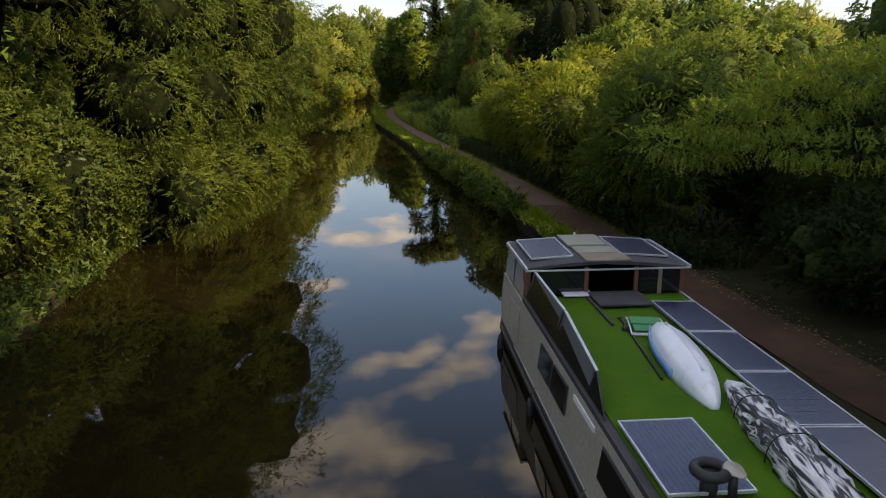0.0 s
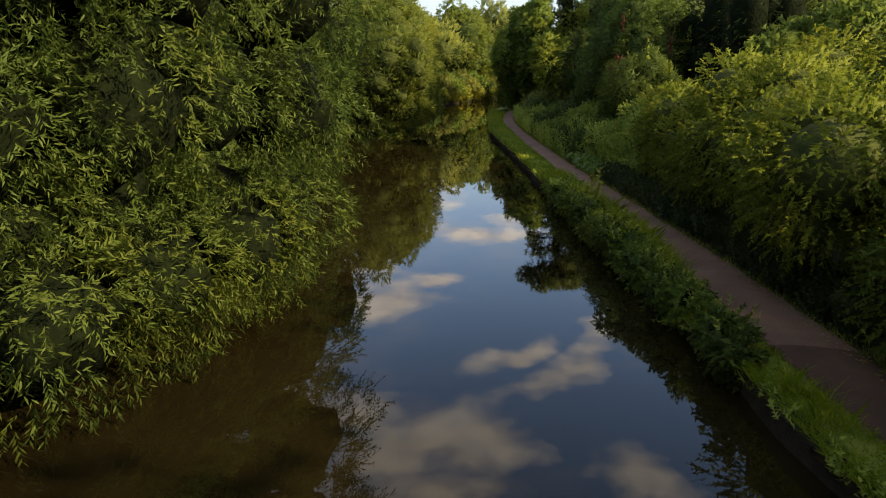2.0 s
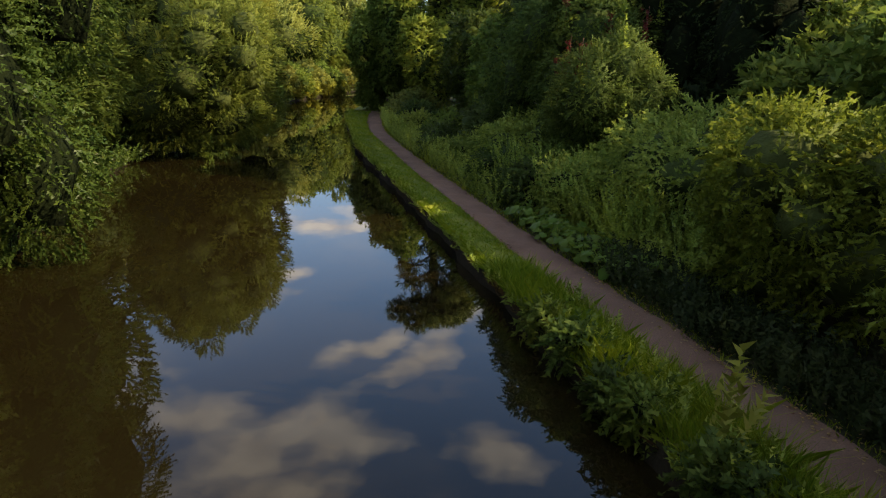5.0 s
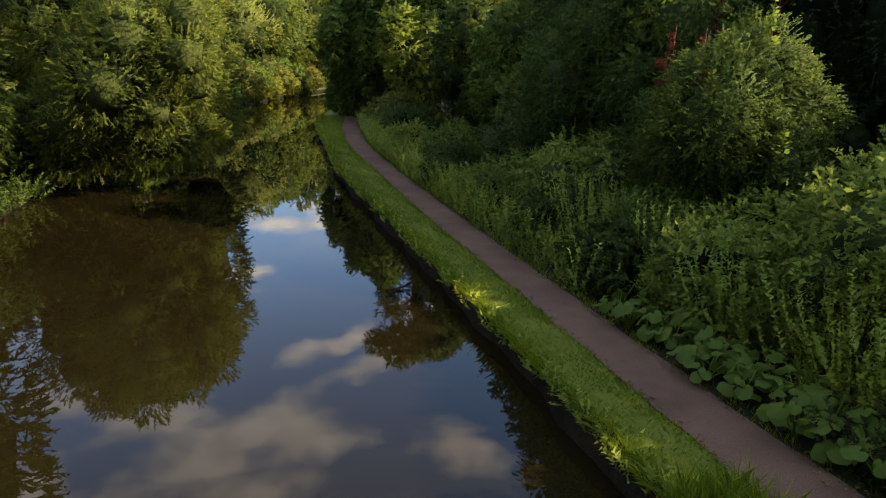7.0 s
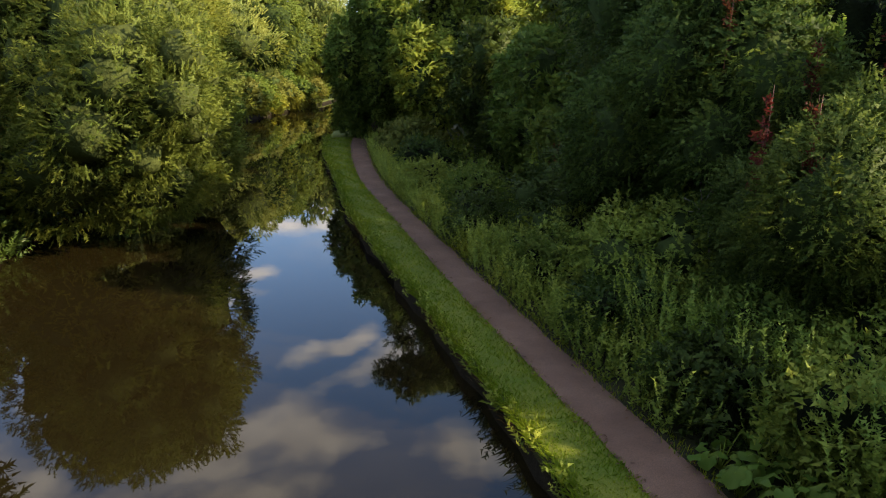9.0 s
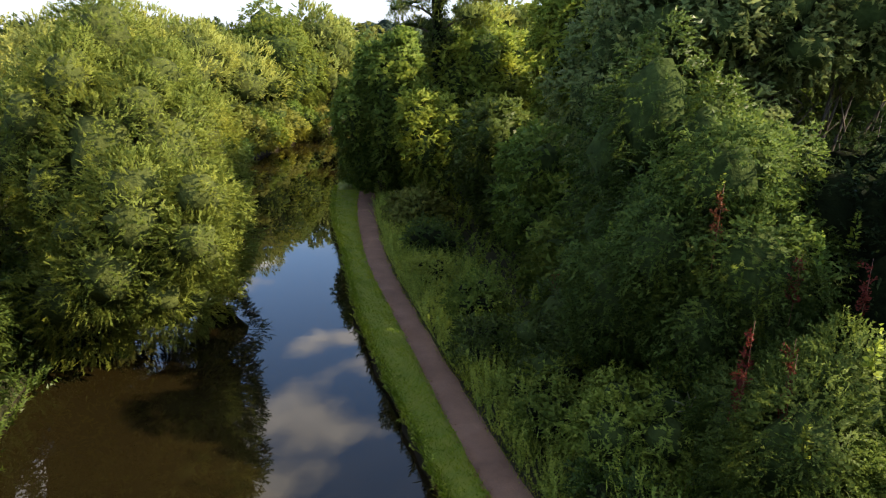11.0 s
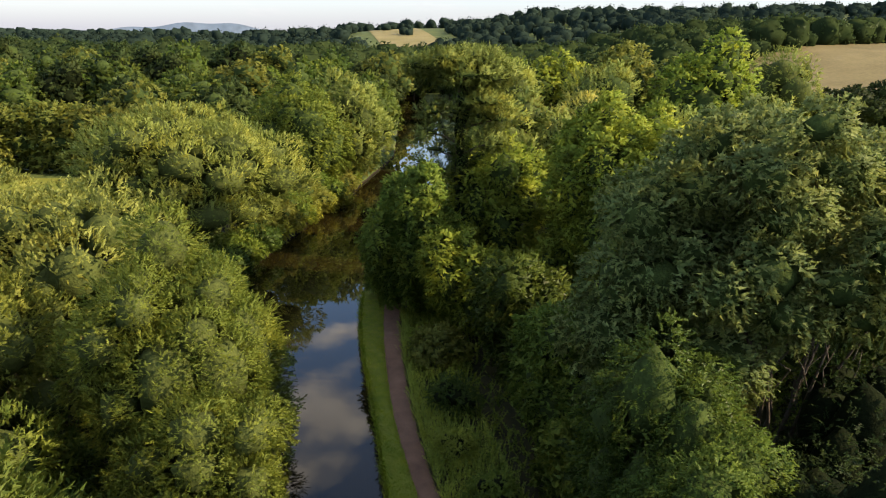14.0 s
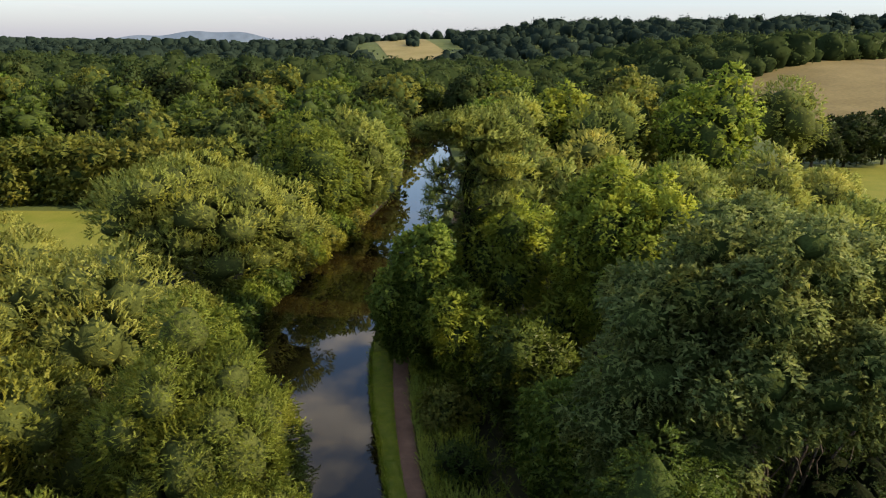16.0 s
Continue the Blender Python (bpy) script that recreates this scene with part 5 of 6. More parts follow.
def slab(quad, thick):
    """A four-cornered sheet with thickness, along its own normal."""
    b = bmesh.new()
    q = [Vector(p) for p in quad]
    n = (q[1] - q[0]).cross(q[3] - q[0]).normalized() * thick
    lo, hi = [b.verts.new(p) for p in q], [b.verts.new(p + n) for p in q]
    b.faces.new(reversed(lo))
    b.faces.new(hi)
    for k in range(4):
        b.faces.new((lo[k], lo[(k + 1) % 4], hi[(k + 1) % 4], hi[k]))
    return b


def loft(rings, close=True):
    b = bmesh.new()
    rv = [[b.verts.new(p) for p in ring] for ring in rings]
    n = len(rv[0])
    for a, c in zip(rv, rv[1:]):
        for k in range(n):
            b.faces.new((a[k], a[(k + 1) % n], c[(k + 1) % n], c[k]))
    if close:
        b.faces.new(reversed(rv[0]))
        b.faces.new(rv[-1])
    for f in b.faces:
        f.smooth = True
    bmesh.ops.recalc_face_normals(b, faces=b.faces)
    return b


boat = tagged(new("houseboat"), "wide cream and black houseboat with green turf roof at its mooring", "boat")
boat.matrix_basis = BOAT
# hull: black steel, tapering to the bow
ring_y = [-17, -16.5, -12, -6, 0, 3.0, 3.7, 4.2, 4.6]
ring_w = [1.40, 1.46, 1.48, 1.48, 1.48, 1.46, 1.30, 0.92, 0.45]
part("hull", loft([[(-w, y, 0.24 + 0.16 * smooth(2.6, 3.6, y)), (-w, y, 0.1), (-w * 0.93, y, -0.5), (w * 0.93, y, -0.5), (w, y, 0.1), (w, y, 0.24 + 0.16 * smooth(2.6, 3.6, y))] for y, w in zip(ring_y, ring_w)]), BLACK, boat, "black painted steel hull")
part("rubbing_strake", loft([[(-w - 0.035, y, 0.12), (-w - 0.035, y, 0.17), (-w + 0.05, y, 0.17), (-w + 0.05, y, 0.12)] for y, w in zip(ring_y[1:-1], ring_w[1:-1])]), BLACK, boat)
part("foredeck", loft([[(-w + 0.08, y, 0.38), (-w + 0.08, y, 0.425), (w - 0.08, y, 0.425), (w - 0.08, y, 0.38)] for y, w in zip(ring_y[5:], ring_w[5:])]), DECKBROWN, boat, "brown painted foredeck")
Z0, Z1, RZ = 0.24, 1.27, 1.34            # foot and head of the cabin side, roof
for s in (-1, 1):
    part("cabin_side", slab([(s * 1.42, -16.4, Z0), (s * 1.42, 3.05, Z0), (s * 1.39, 3.05, Z1), (s * 1.39, -16.4, Z1)], 0.03 * s), CREAM, boat, "cream painted cabin side")
    part("side_trim", slab([(s * 1.385, -16.4, Z1 + 0.004), (s * 1.385, 1.15, Z1 + 0.004), (s * 1.385, 1.15, RZ + 0.012), (s * 1.385, -16.4, RZ + 0.012)], 0.03 * s), CHARCOAL, boat, "dark trim under the roof edge")
    part("foot_trim", slab([(s * 1.44, -16.4, Z0 + 0.0), (s * 1.44, 3.05, Z0 + 0.0), (s * 1.44, 3.05, Z0 + 0.03), (s * 1.44, -16.4, Z0 + 0.03)], 0.02 * s), ALU, boat)
part("roof_rail", block(1.42, 1.46, -16.4, 1.18, RZ, RZ + 0.05, 0.01), ALU, boat, "pale metal roof edge rail")
part("roof_deck", block(-1.38, 1.46, -16.4, 1.18, RZ - 0.06, RZ, 0.01), CHARCOAL, boat)
part("turf", block(-1.30, 1.41, -16.3, 1.12, RZ + 0.002, RZ + 0.02, 0.004), TURF, boat, "bright green artificial turf on the roof")
part("stern_wall", slab([(-1.39, -16.4, 0.24), (1.39, -16.4, 0.24), (1.38, -16.4, RZ), (-1.38, -16.4, RZ)], 0.03), CREAM, boat)
# leaning glass screens along the port roof edge
TOPX, TOPZ = -1.21, 1.80
for a, c, low, drop in ((-3.45, -0.98, 0.7, 0.16), (-0.94, 1.12, 0.0, 0.0)):
    scr = part("screen", slab([(-1.37, a, RZ + 0.014), (-1.37, c, RZ + 0.014), (TOPX, c, TOPZ), (TOPX - 0.35 * drop, a + low, TOPZ - drop)], 0.012), DARKGLASS, boat, "dark leaning glass screen with a pale rim")
    d0, d1 = (0.14, 0.2) if low else (0.02, 0.14)      # how far the painted reflection reaches down at its two ends
    # Pale slab over the dark glass: a sky reflection put in as colour.
    part("upper_pane", slab([(TOPX - 0.35 * drop - 0.35 * d1 - 0.006, a + low + 0.04, TOPZ - drop - d1), (TOPX - 0.35 * d0 - 0.006, c - 0.03, TOPZ - d0 - 0.01), (TOPX - 0.01, c - 0.03, TOPZ - 0.008), (TOPX - 0.35 * drop - 0.01, a + low + 0.04, TOPZ - drop - 0.008)], 0.008), PALE_REFLECTION, scr, "pale slab painted as sky mirrored in the screen")
    part("screen_rim", slab([(TOPX - 0.35 * drop - 0.018, a + low, TOPZ - drop + 0.002), (TOPX - 0.35 * drop + 0.02, a + low, TOPZ - drop + 0.002), (TOPX + 0.02, c, TOPZ + 0.002), (TOPX - 0.018, c, TOPZ + 0.002)], 0.022), ALU, scr, "pale metal top rim")
    if low:
        part("screen_rim", tube([(-1.37, a, RZ + 0.03), (-1.32, a + low * 0.5, (RZ + TOPZ - drop) / 2 + 0.02), (TOPX - 0.35 * drop, a + low, TOPZ - drop + 0.01)], (0.012, 0.012, 0.012), 6), CHARCOAL, scr, "dark sloping end rim")
    for q in (a + low + 0.05, c - 0.05):
        part("screen_post", tube([(-1.34, q, RZ), (-1.3, q, 1.5), (TOPX - 0.02 - (0.35 * drop if q < a + low + 0.1 else 0), q, TOPZ - (drop if q < a + low + 0.1 else 0))], (0.016, 0.016, 0.016), 6), CHARCOAL, scr)
# cabin windows: wedge-shaped
for y0, y1 in ((-1.22, -0.45), (-2.08, -1.28), (-5.3, -3.6), (-8.2, -6.8), (-11.2, -9.8)):
    for s in (-1, 1):
        win = part("window", slab([(s * 1.452, y0 + 0.05, 0.70), (s * 1.452, y1 + 0.05, 0.70), (s * 1.432, y1 - 0.05, 1.15), (s * 1.432, y0 - 0.02, 1.15)], 0.015 * s), CHARCOAL, boat, "dark framed cabin window")
        part("pane", slab([(s * 1.468, y0 + 0.08, 0.73), (s * 1.468, y1 + 0.02, 0.73), (s * 1.45, y1 - 0.08, 1.12), (s * 1.45, y0 + 0.01, 1.12)], 0.006 * s), DARKGLASS, win)
part("name_board", slab([(-1.43, -3.3, 1.12), (-1.43, -2.4, 1.12), (-1.425, -2.4, 1.19), (-1.425, -3.3, 1.19)], -0.02), WHITE, boat, "plain white strip on the cabin side")
# wheelhouse shelter at the bow
SH0, SH1, SZ = 1.16, 3.12, 1.86
shelter = part("shelter_roof", loft([[(x, y, SZ + 0.11 * math.cos(x / 1.45 * math.pi / 2) - t) for x, t in [(-1.33, 0), (-0.9, 0), (-0.45, 0), (0, 0), (0.45, 0), (0.9, 0), (1.55, 0), (1.55, 0.05), (0.9, 0.05), (0, 0.05), (-0.9, 0.05), (-1.33, 0.05)]] for y in (SH0, SH1)]), CHARCOAL, boat, "dark curved shelter roof")
for f in shelter.data.polygons:
    f.use_smooth = False
part("roof_edge", block(-1.34, 1.56, SH0 - 0.04, SH0 - 0.01, SZ - 0.045, SZ - 0.015, 0.006), ALU, shelter, "pale edge strip")
part("roof_edge", block(-1.37, -1.335, SH0 - 0.04, SH1, SZ - 0.05, SZ + 0.02, 0.006), ALU, shelter, "pale edge strip")
part("roof_edge", block(1.555, 1.59, SH0 - 0.04, SH1, SZ - 0.05, SZ + 0.02, 0.006), ALU, shelter, "pale edge strip")
part("roof_edge", block(-1.34, 1.56, SH1 + 0.01, SH1 + 0.04, SZ - 0.05, SZ + 0.02, 0.006), ALU, shelter, "pale edge strip")
for x, y, mt in ((-1.30, 1.24, REDWOOD), (1.46, 1.24, REDWOOD), (-0.28, 1.2, REDWOOD), (0.62, 1.2, REDWOOD), (-1.33, 2.2, CHARCOAL), (-1.30, 3.06, CHARCOAL), (1.46, 3.06, CHARCOAL), (1.05, 1.2, WOOD)):
    part("shelter_post", block(x - 0.035, x + 0.035, y - 0.035, y + 0.035, 0.44 if y > 2 else RZ - 0.35, SZ + 0.0, 0.006), mt, boat, "slim shelter post")
for y0, y1 in ((1.29, 2.15), (2.25, 3.02)):
    for s in (-1, 1):
        part("side_window", slab([(s * 1.385, y0, 1.08), (s * 1.385, y1, 1.08), (s * 1.33, y1, SZ - 0.04), (s * 1.33, y0, SZ - 0.04)], 0.012 * s), BEIGEGLASS, boat, "dull beige side pane of the shelter")
    part("side_panel", slab([(-1.455, y0 - 0.03, 0.45), (-1.455, y1 + 0.03, 0.45), (-1.425, y1 + 0.03, 1.06), (-1.425, y0 - 0.03, 1.06)], -0.012), CREAM, boat)
for x0, x1 in ((-1.24, -0.33), (0.68, 1.02), (1.09, 1.42)):
    part("back_pane", block(x0, x1, SH0 + 0.03, SH0 + 0.045, RZ + 0.02, SZ - 0.03, 0), DARKGLASS, boat, "dark rear pane of the shelter")
part("front_pane", block(-1.24, 1.42, SH1 - 0.06, SH1 - 0.045, 0.62, SZ - 0.03, 0), DARKGLASS, boat, "dark front windows of the shelter")
part("corner_panel", block(1.36, 1.5, 1.2, 1.62, RZ - 0.3, SZ - 0.02, 0.008), REDWOOD, boat, "red-brown corner panel")
part("corner_panel", block(-1.36, -1.3, 1.18, 1.46, RZ - 0.3, SZ - 0.02, 0.008), REDWOOD, boat, "red-brown corner panel")
part("shelter_floor", block(-1.36, 1.36, 1.2, 3.03, 0.43, 0.46, 0), DECKBROWN, boat)
part("bulkhead", block(-1.36, 1.36, 1.185, 1.21, 0.47, RZ - 0.065, 0), BLACK, boat)
part("table_top", block(-0.72, -0.2, 0.98, 1.6, RZ + 0.05, RZ + 0.08, 0.01), WHITE, boat, "white board at the shelter opening")
slide = part("sliding_hatch", block(-0.27, 0.62, 0.36, 1.12, RZ + 0.06, RZ + 0.10, 0.012), CHARCOAL, boat, "dark grey sliding roof hatch")
for x in (-0.31, 0.66):
    part("slide_rail", block(x - 0.02, x + 0.02, -0.45, 1.2, RZ + 0.02, RZ + 0.065, 0.005), CHARCOAL, slide)
part("turf_patch", block(0.7, 1.4, 0.62, 1.1, RZ + 0.021, RZ + 0.03, 0), TURF, boat)
part("mast_light", block(-0.02, 0.02, SH1 - 0.03, SH1 + 0.01, SZ + 0.1, SZ + 0.19, 0.008), WHITE, boat, "small white mast light")
for x0, x1, mt in ((-0.36, 0.40, HATCH), ):
    part("roof_hatch", block(x0, x1, 2.22, 3.08, SZ + 0.105, SZ + 0.16, 0.015), mt, shelter, "khaki sliding roof hatch")
    part("roof_hatch", block(x0 + 0.05, x1 + 0.05, 1.72, 2.20, SZ + 0.108, SZ + 0.135, 0.012), mt, shelter)
    part("roof_hatch", block(x0 + 0.06, x1 + 0.12, 1.18, 1.70, SZ + 0.10, SZ + 0.13, 0.012), WOOD, shelter, "red-edged brown hatch board")


def solar_panel(x0, x1, y0, y1, z, nx, ny, label, tilt=0.0, lines=None):
    """A framed panel with its grid of cells, lying on a roof of the boat."""
    root = tagged(new("solar_panel"), label, "solar panel", "roof solar panels")
    cx, cy = (x0 + x1) / 2, (y0 + y1) / 2
    root.matrix_basis = BOAT @ pose(cx, cy, z, 0, tilt, 0)
    w, h = (x1 - x0) / 2, (y1 - y0) / 2
    part("backing", block(-w + 0.01, w - 0.01, -h + 0.01, h - 0.01, 0, 0.022, 0), lines or CELLBACK, root)
    for a in ((-w, w, -h, -h + 0.022), (-w, w, h - 0.022, h), (-w, -w + 0.022, -h + 0.022, h - 0.022), (w - 0.022, w, -h + 0.022, h - 0.022)):
        part("frame", block(*a, 0, 0.034, 0.003), ALU, root, "silver aluminium frame")
    gx, gy_ = (2 * w - 0.06) / nx, (2 * h - 0.06) / ny
    g, c = 0.0022, 0.004
    a, b = gx / 2 - g, gy_ / 2 - g
    ring = [(a - c, -b), (a, -b + c), (a, b - c), (a - c, b), (-a + c, b), (-a, b - c), (-a, -b + c), (-a + c, -b)]
    cv = [(u, v, 0.0) for u, v in ring] + [(u, v, 0.0015) for u, v in ring]
    cell = mesh_of("cell", np.array(cv), [np.array([list(range(8, 16))]), np.array([(k, (k + 1) % 8, 8 + (k + 1) % 8, 8 + k) for k in range(8)])], [CELLS])
    for i in range(nx):
        for j in range(ny):
            part("cell", cell, None, root, loc=(-w + 0.03 + (i + 0.5) * gx, -h + 0.03 + (j + 0.5) * gy_, 0.023))
    return root


for k in range(6):
    solar_panel(0.65, 1.41, 0.52 - 1.48 * (k + 1) + 0.015, 0.52 - 1.48 * k - 0.015, RZ + 0.06, 4, 9, "dark blue solar panel lying along the turf roof", 2.0)
solar_panel(-1.28, -0.42, -5.05, -3.60, RZ + 0.06, 14, 6, "blue solar panel with white cell lines at the roof edge", 0.0, CELLPALE)
solar_panel(-1.2, -0.42, 1.55, 3.02, SZ + 0.075, 5, 9, "pale blue solar panel on the curved shelter roof", -3.0)
solar_panel(0.46, 1.36, 1.62, 3.02, SZ + 0.07, 5, 9, "dark blue solar panel on the curved shelter roof", 4.0)

# white and blue kayak, upside down on the turf
kay = tagged(new("kayak"), "white and blue plastic kayak lying upside down on the turf", "kayak")
kay.matrix_basis = BOAT @ pose(0.14, -1.98, RZ + 0.02, 0, 0, -6.5)


def hull_ring(y, w, h, n=14, keel=0.05):
    pts = []
    for k in range(n):
        a = math.pi * k / (n - 1)
        x, z = math.cos(a), math.sin(a)
        pts.append((w * math.copysign(abs(x) ** 0.7, x), y, h * abs(z) ** 0.8 + keel * max(0, 1 - abs(x) * 4)))
    return pts


ky = np.linspace(-1.34, 1.34, 17)
part("hull", loft([hull_ring(y, 0.03 + 0.265 * max(0, 1 - abs(y / 1.36) ** 2.2) ** 0.8, 0.05 + 0.25 * max(0, 1 - abs(y / 1.36) ** 2.6) ** 0.7) for y in ky]), KAYAK_WHITE, kay, "scuffed white hull")
part("side_band", loft([[(-(0.05 + 0.27 * max(0, 1 - abs(y / 1.36) ** 2.2) ** 0.8), y, 0.02), (-(0.045 + 0.27 * max(0, 1 - abs(y / 1.36) ** 2.2) ** 0.8), y, 0.13), (-(0.02 + 0.265 * max(0, 1 - abs(y / 1.36) ** 2.2) ** 0.8), y, 0.13), (-(0.02 + 0.265 * max(0, 1 - abs(y / 1.36) ** 2.2) ** 0.8), y, 0.02)] for y in ky[5:16]]), BLUE, kay, "blue lower side")
part("keel_rib", loft([[(-0.02, y, 0.27), (0, y, 0.37 - 0.06 * abs(y)), (0.02, y, 0.27)] for y in ky[3:14]]), KAYAK_WHITE, kay)

# canoe wrapped in torn sheeting
cr = R(300)
wrap_y = np.linspace(-1.75, 1.75, 30)
rings = []
for y in wrap_y:
    e = max(0, 1 - abs(y / 1.8) ** 2.6)
    ring = hull_ring(y, 0.05 + 0.20 * e ** 0.7, 0.08 + 0.22 * e ** 0.7, 16, 0.0)
    rings.append([(x + cr.normal(0, 0.016), q + cr.normal(0, 0.01), max(0.0, z + cr.normal(0, 0.018))) for x, q, z in ring])
wrap = tagged(new("wrapped_canoe"), "long canoe wrapped in torn black and white sheeting", "canoe")
wrap.matrix_basis = BOAT @ pose(0.22, -4.62, RZ + 0.02, 0, 0, -6.0)
part("sheet", loft(rings), TARP, wrap, "torn black and white plastic sheeting")
part("bow_tip", loft([hull_ring(y, 0.03 + 0.11 * (1.95 - y) / 0.45, 0.06 + 0.16 * (1.95 - y) / 0.45) for y in (1.5, 1.7, 1.85, 1.93)]), WHITE, wrap, "bare white tip of the canoe")
for q in (-1.0, 0.1, 1.05):
    e = max(0, 1 - abs(q / 1.8) ** 2.6)
    part("lashing", tube([(x * 1.04, y, z + 0.012) for x, y, z in hull_ring(q, 0.06 + 0.21 * e ** 0.7, 0.10 + 0.23 * e ** 0.7, 12, 0.0)], (0.007,) * 12, 5), RUBBER, wrap, "thin dark lashing")

# folded green garden chair
chair = tagged(new("folding_chair"), "folded green garden chair with a white tube frame", "chair")
chair.matrix_basis = BOAT @ pose(0.16, -0.56, RZ + 0.03, 0, 0, -12)
part("seat", block(-0.22, 0.24, -0.02, 0.30, 0.05, 0.075, 0.008), GREEN_MESH, chair, "green mesh seat")
part("backrest", block(-0.2, 0.22, -0.30, -0.04, 0.04, 0.06, 0.008), GREEN_MESH, chair, "green mesh backrest")
for dx in (-0.25, 0.27):
    part("frame_tube", tube([(dx, -0.42, 0.03), (dx, -0.2, 0.05), (dx, 0.1, 0.06), (dx, 0.33, 0.04)], (0.012,) * 4, 6), WHITE, chair)
for yy in (-0.42, -0.36, 0.33):
    part("frame_tube", tube([(-0.25, yy, 0.03), (0, yy - 0.01, 0.035), (0.27, yy, 0.03)], (0.012,) * 3, 6), WHITE, chair)

pole = tagged(new("boat_pole", None), "long dark wooden boat pole lying on the turf", "pole")
pole.matrix_basis = BOAT
part("shaft", tube([(-0.1, -0.2, RZ + 0.045), (-0.2, -1.3, RZ + 0.045), (-0.31, -2.45, RZ + 0.04)], (0.02, 0.02, 0.018), 7), BLACK, pole)
part("hook", tube([(-0.1, -0.2, RZ + 0.045), (-0.14, -0.14, RZ + 0.05), (-0.06, -0.12, RZ + 0.05)], (0.014, 0.012, 0.008), 6), RUBBER, pole)
shoe = tagged(new("mooring_pin", part("x", tube([(-0.05, -0.05, 0.03), (0.0, 0.0, 0.05), (0.06, 0.03, 0.03)], (0.03, 0.045, 0.03), 8), BLACK, None).data), "small dark iron lump lying on the turf", "fitting")
bpy.data.objects.remove(bpy.data.objects["x"])
shoe.matrix_basis = BOAT @ pose(-0.17, -0.62, RZ + 0.02)

flue = tagged(new("stove_chimney"), "short black chimney with a rubber ring and pale cap", "chimney")
flue.matrix_basis = BOAT @ pose(-0.86, -4.98, RZ + 0.02)
part("pipe", tube([(0, 0, 0), (0, 0, 0.12), (0, 0, 0.24)], (0.085, 0.08, 0.08), 16), BLACK, flue)
tb = bmesh.new()
n1, n2 = 24, 10
ringv = [[tb.verts.new(((0.14 + 0.055 * math.cos(b)) * math.cos(a), (0.14 + 0.055 * math.cos(b)) * math.sin(a), 0.26 + 0.055 * math.sin(b))) for b in [2 * math.pi * j / n2 for j in range(n2)]] for a in [2 * math.pi * i / n1 for i in range(n1)]]
for i in range(n1):
    for j in range(n2):
        f = tb.faces.new((ringv[i][j], ringv[(i + 1) % n1][j], ringv[(i + 1) % n1][(j + 1) % n2], ringv[i][(j + 1) % n2]))
        f.smooth = True
part("ring", tb, RUBBER, flue, "black rubber ring")
part("cap_post", tube([(0.2, -0.06, 0.0), (0.2, -0.06, 0.14), (0.2, -0.06, 0.27)], (0.05, 0.04, 0.04), 12), BLACK, flue)
part("cap", tube([(0.2, -0.06, 0.27), (0.2, -0.06, 0.285), (0.205, -0.065, 0.3)], (0.1, 0.108, 0.1), 24), CREAM, flue, "pale round cap")
for k, (x, y) in enumerate([(-1.61, 2.2), (-1.61, -0.6), (-1.61, -3.4)]):
    fd = tagged(new("fender"), "black rope fender hanging on the hull", "fender", "hull fenders")
    fd.matrix_basis = BOAT @ pose(x, y, 0.02)
    part("body", tube([(0, 0, -0.1), (0, 0, 0.0), (0, 0, 0.12), (0, 0, 0.26)], (0.035, 0.06, 0.06, 0.03), 10), RUBBER, fd)
    part("rope", tube([(0, 0, 0.26), (0.03, 0, 0.36), (0.08, 0, 0.44)], (0.008, 0.008, 0.008), 5), STRAW, fd)

# ---- undergrowth ----


def stems(name, label, r, pts, h, n_each, leaf, width, mats, category="plant", lean=0.25, angle=1.0, stalk=True):
    """Upright leafy stems rooted at points, as one body of plants."""
    p = np.asarray(pts, float)
    n = len(p)
    out = np.concatenate([r.normal(0, lean, (n, 2)), np.ones((n, 1))], 1)
    v, f, nv = sprays(r, p, unit(out) * 3, n_each, h, leaf, width, 0.0, angle, True, 0.6)
    return tagged(new(name, mesh_of(name, v, f, mats, normals=nv)), label, category, kind="stuff")


def blades(name, label, r, p, h, w, mats, lean=0.35, toward=(0, 0)):
    """Grass blades: bent two-piece strips."""
    p = np.asarray(p, float)
    n = len(p)
    hh = h * r.uniform(0.5, 1.35, n)[:, None]
    d = np.concatenate([np.clip(r.normal(0, lean, (n, 2)), -0.6, 0.6) + np.array(toward), np.ones((n, 1))], 1)
    a = r.uniform(0, math.pi, n)
    s = np.stack([np.cos(a), np.sin(a), 0 * a], 1) * w * 0.5
    mid = p + d * hh * 0.55
    tip = p + np.concatenate([d[:, :2] * 1.5, np.full((n, 1), 0.92)], 1) * hh
    v = np.stack([p - s, p + s, mid + s * 0.7, tip, mid - s * 0.7], 1).reshape(-1, 3)
    return tagged(new(name, mesh_of(name, v, np.arange(n * 5).reshape(-1, 5), mats)), label, "grass", kind="stuff")


ur = R(400)


def along(n, y0, y1, fa, fb, power=1.0, z=0.44):
    y = ur.uniform(y0, y1, n)
    t = ur.random(n) ** power
    a, b = fa(y), fb(y)
    return np.stack([a + (b - a) * t, y, np.full(n, z)], 1)


edge = lambda k: (lambda y: x_right(y) + k)
pr_ = lambda k: (lambda y: path_r(y) + k)
blades("verge_grass", "short green grass of the towpath verge", ur, along(48000, 16, 98, edge(0.08), lambda y: path_l(y) + 0.02), 0.095, 0.022, [GRASS])
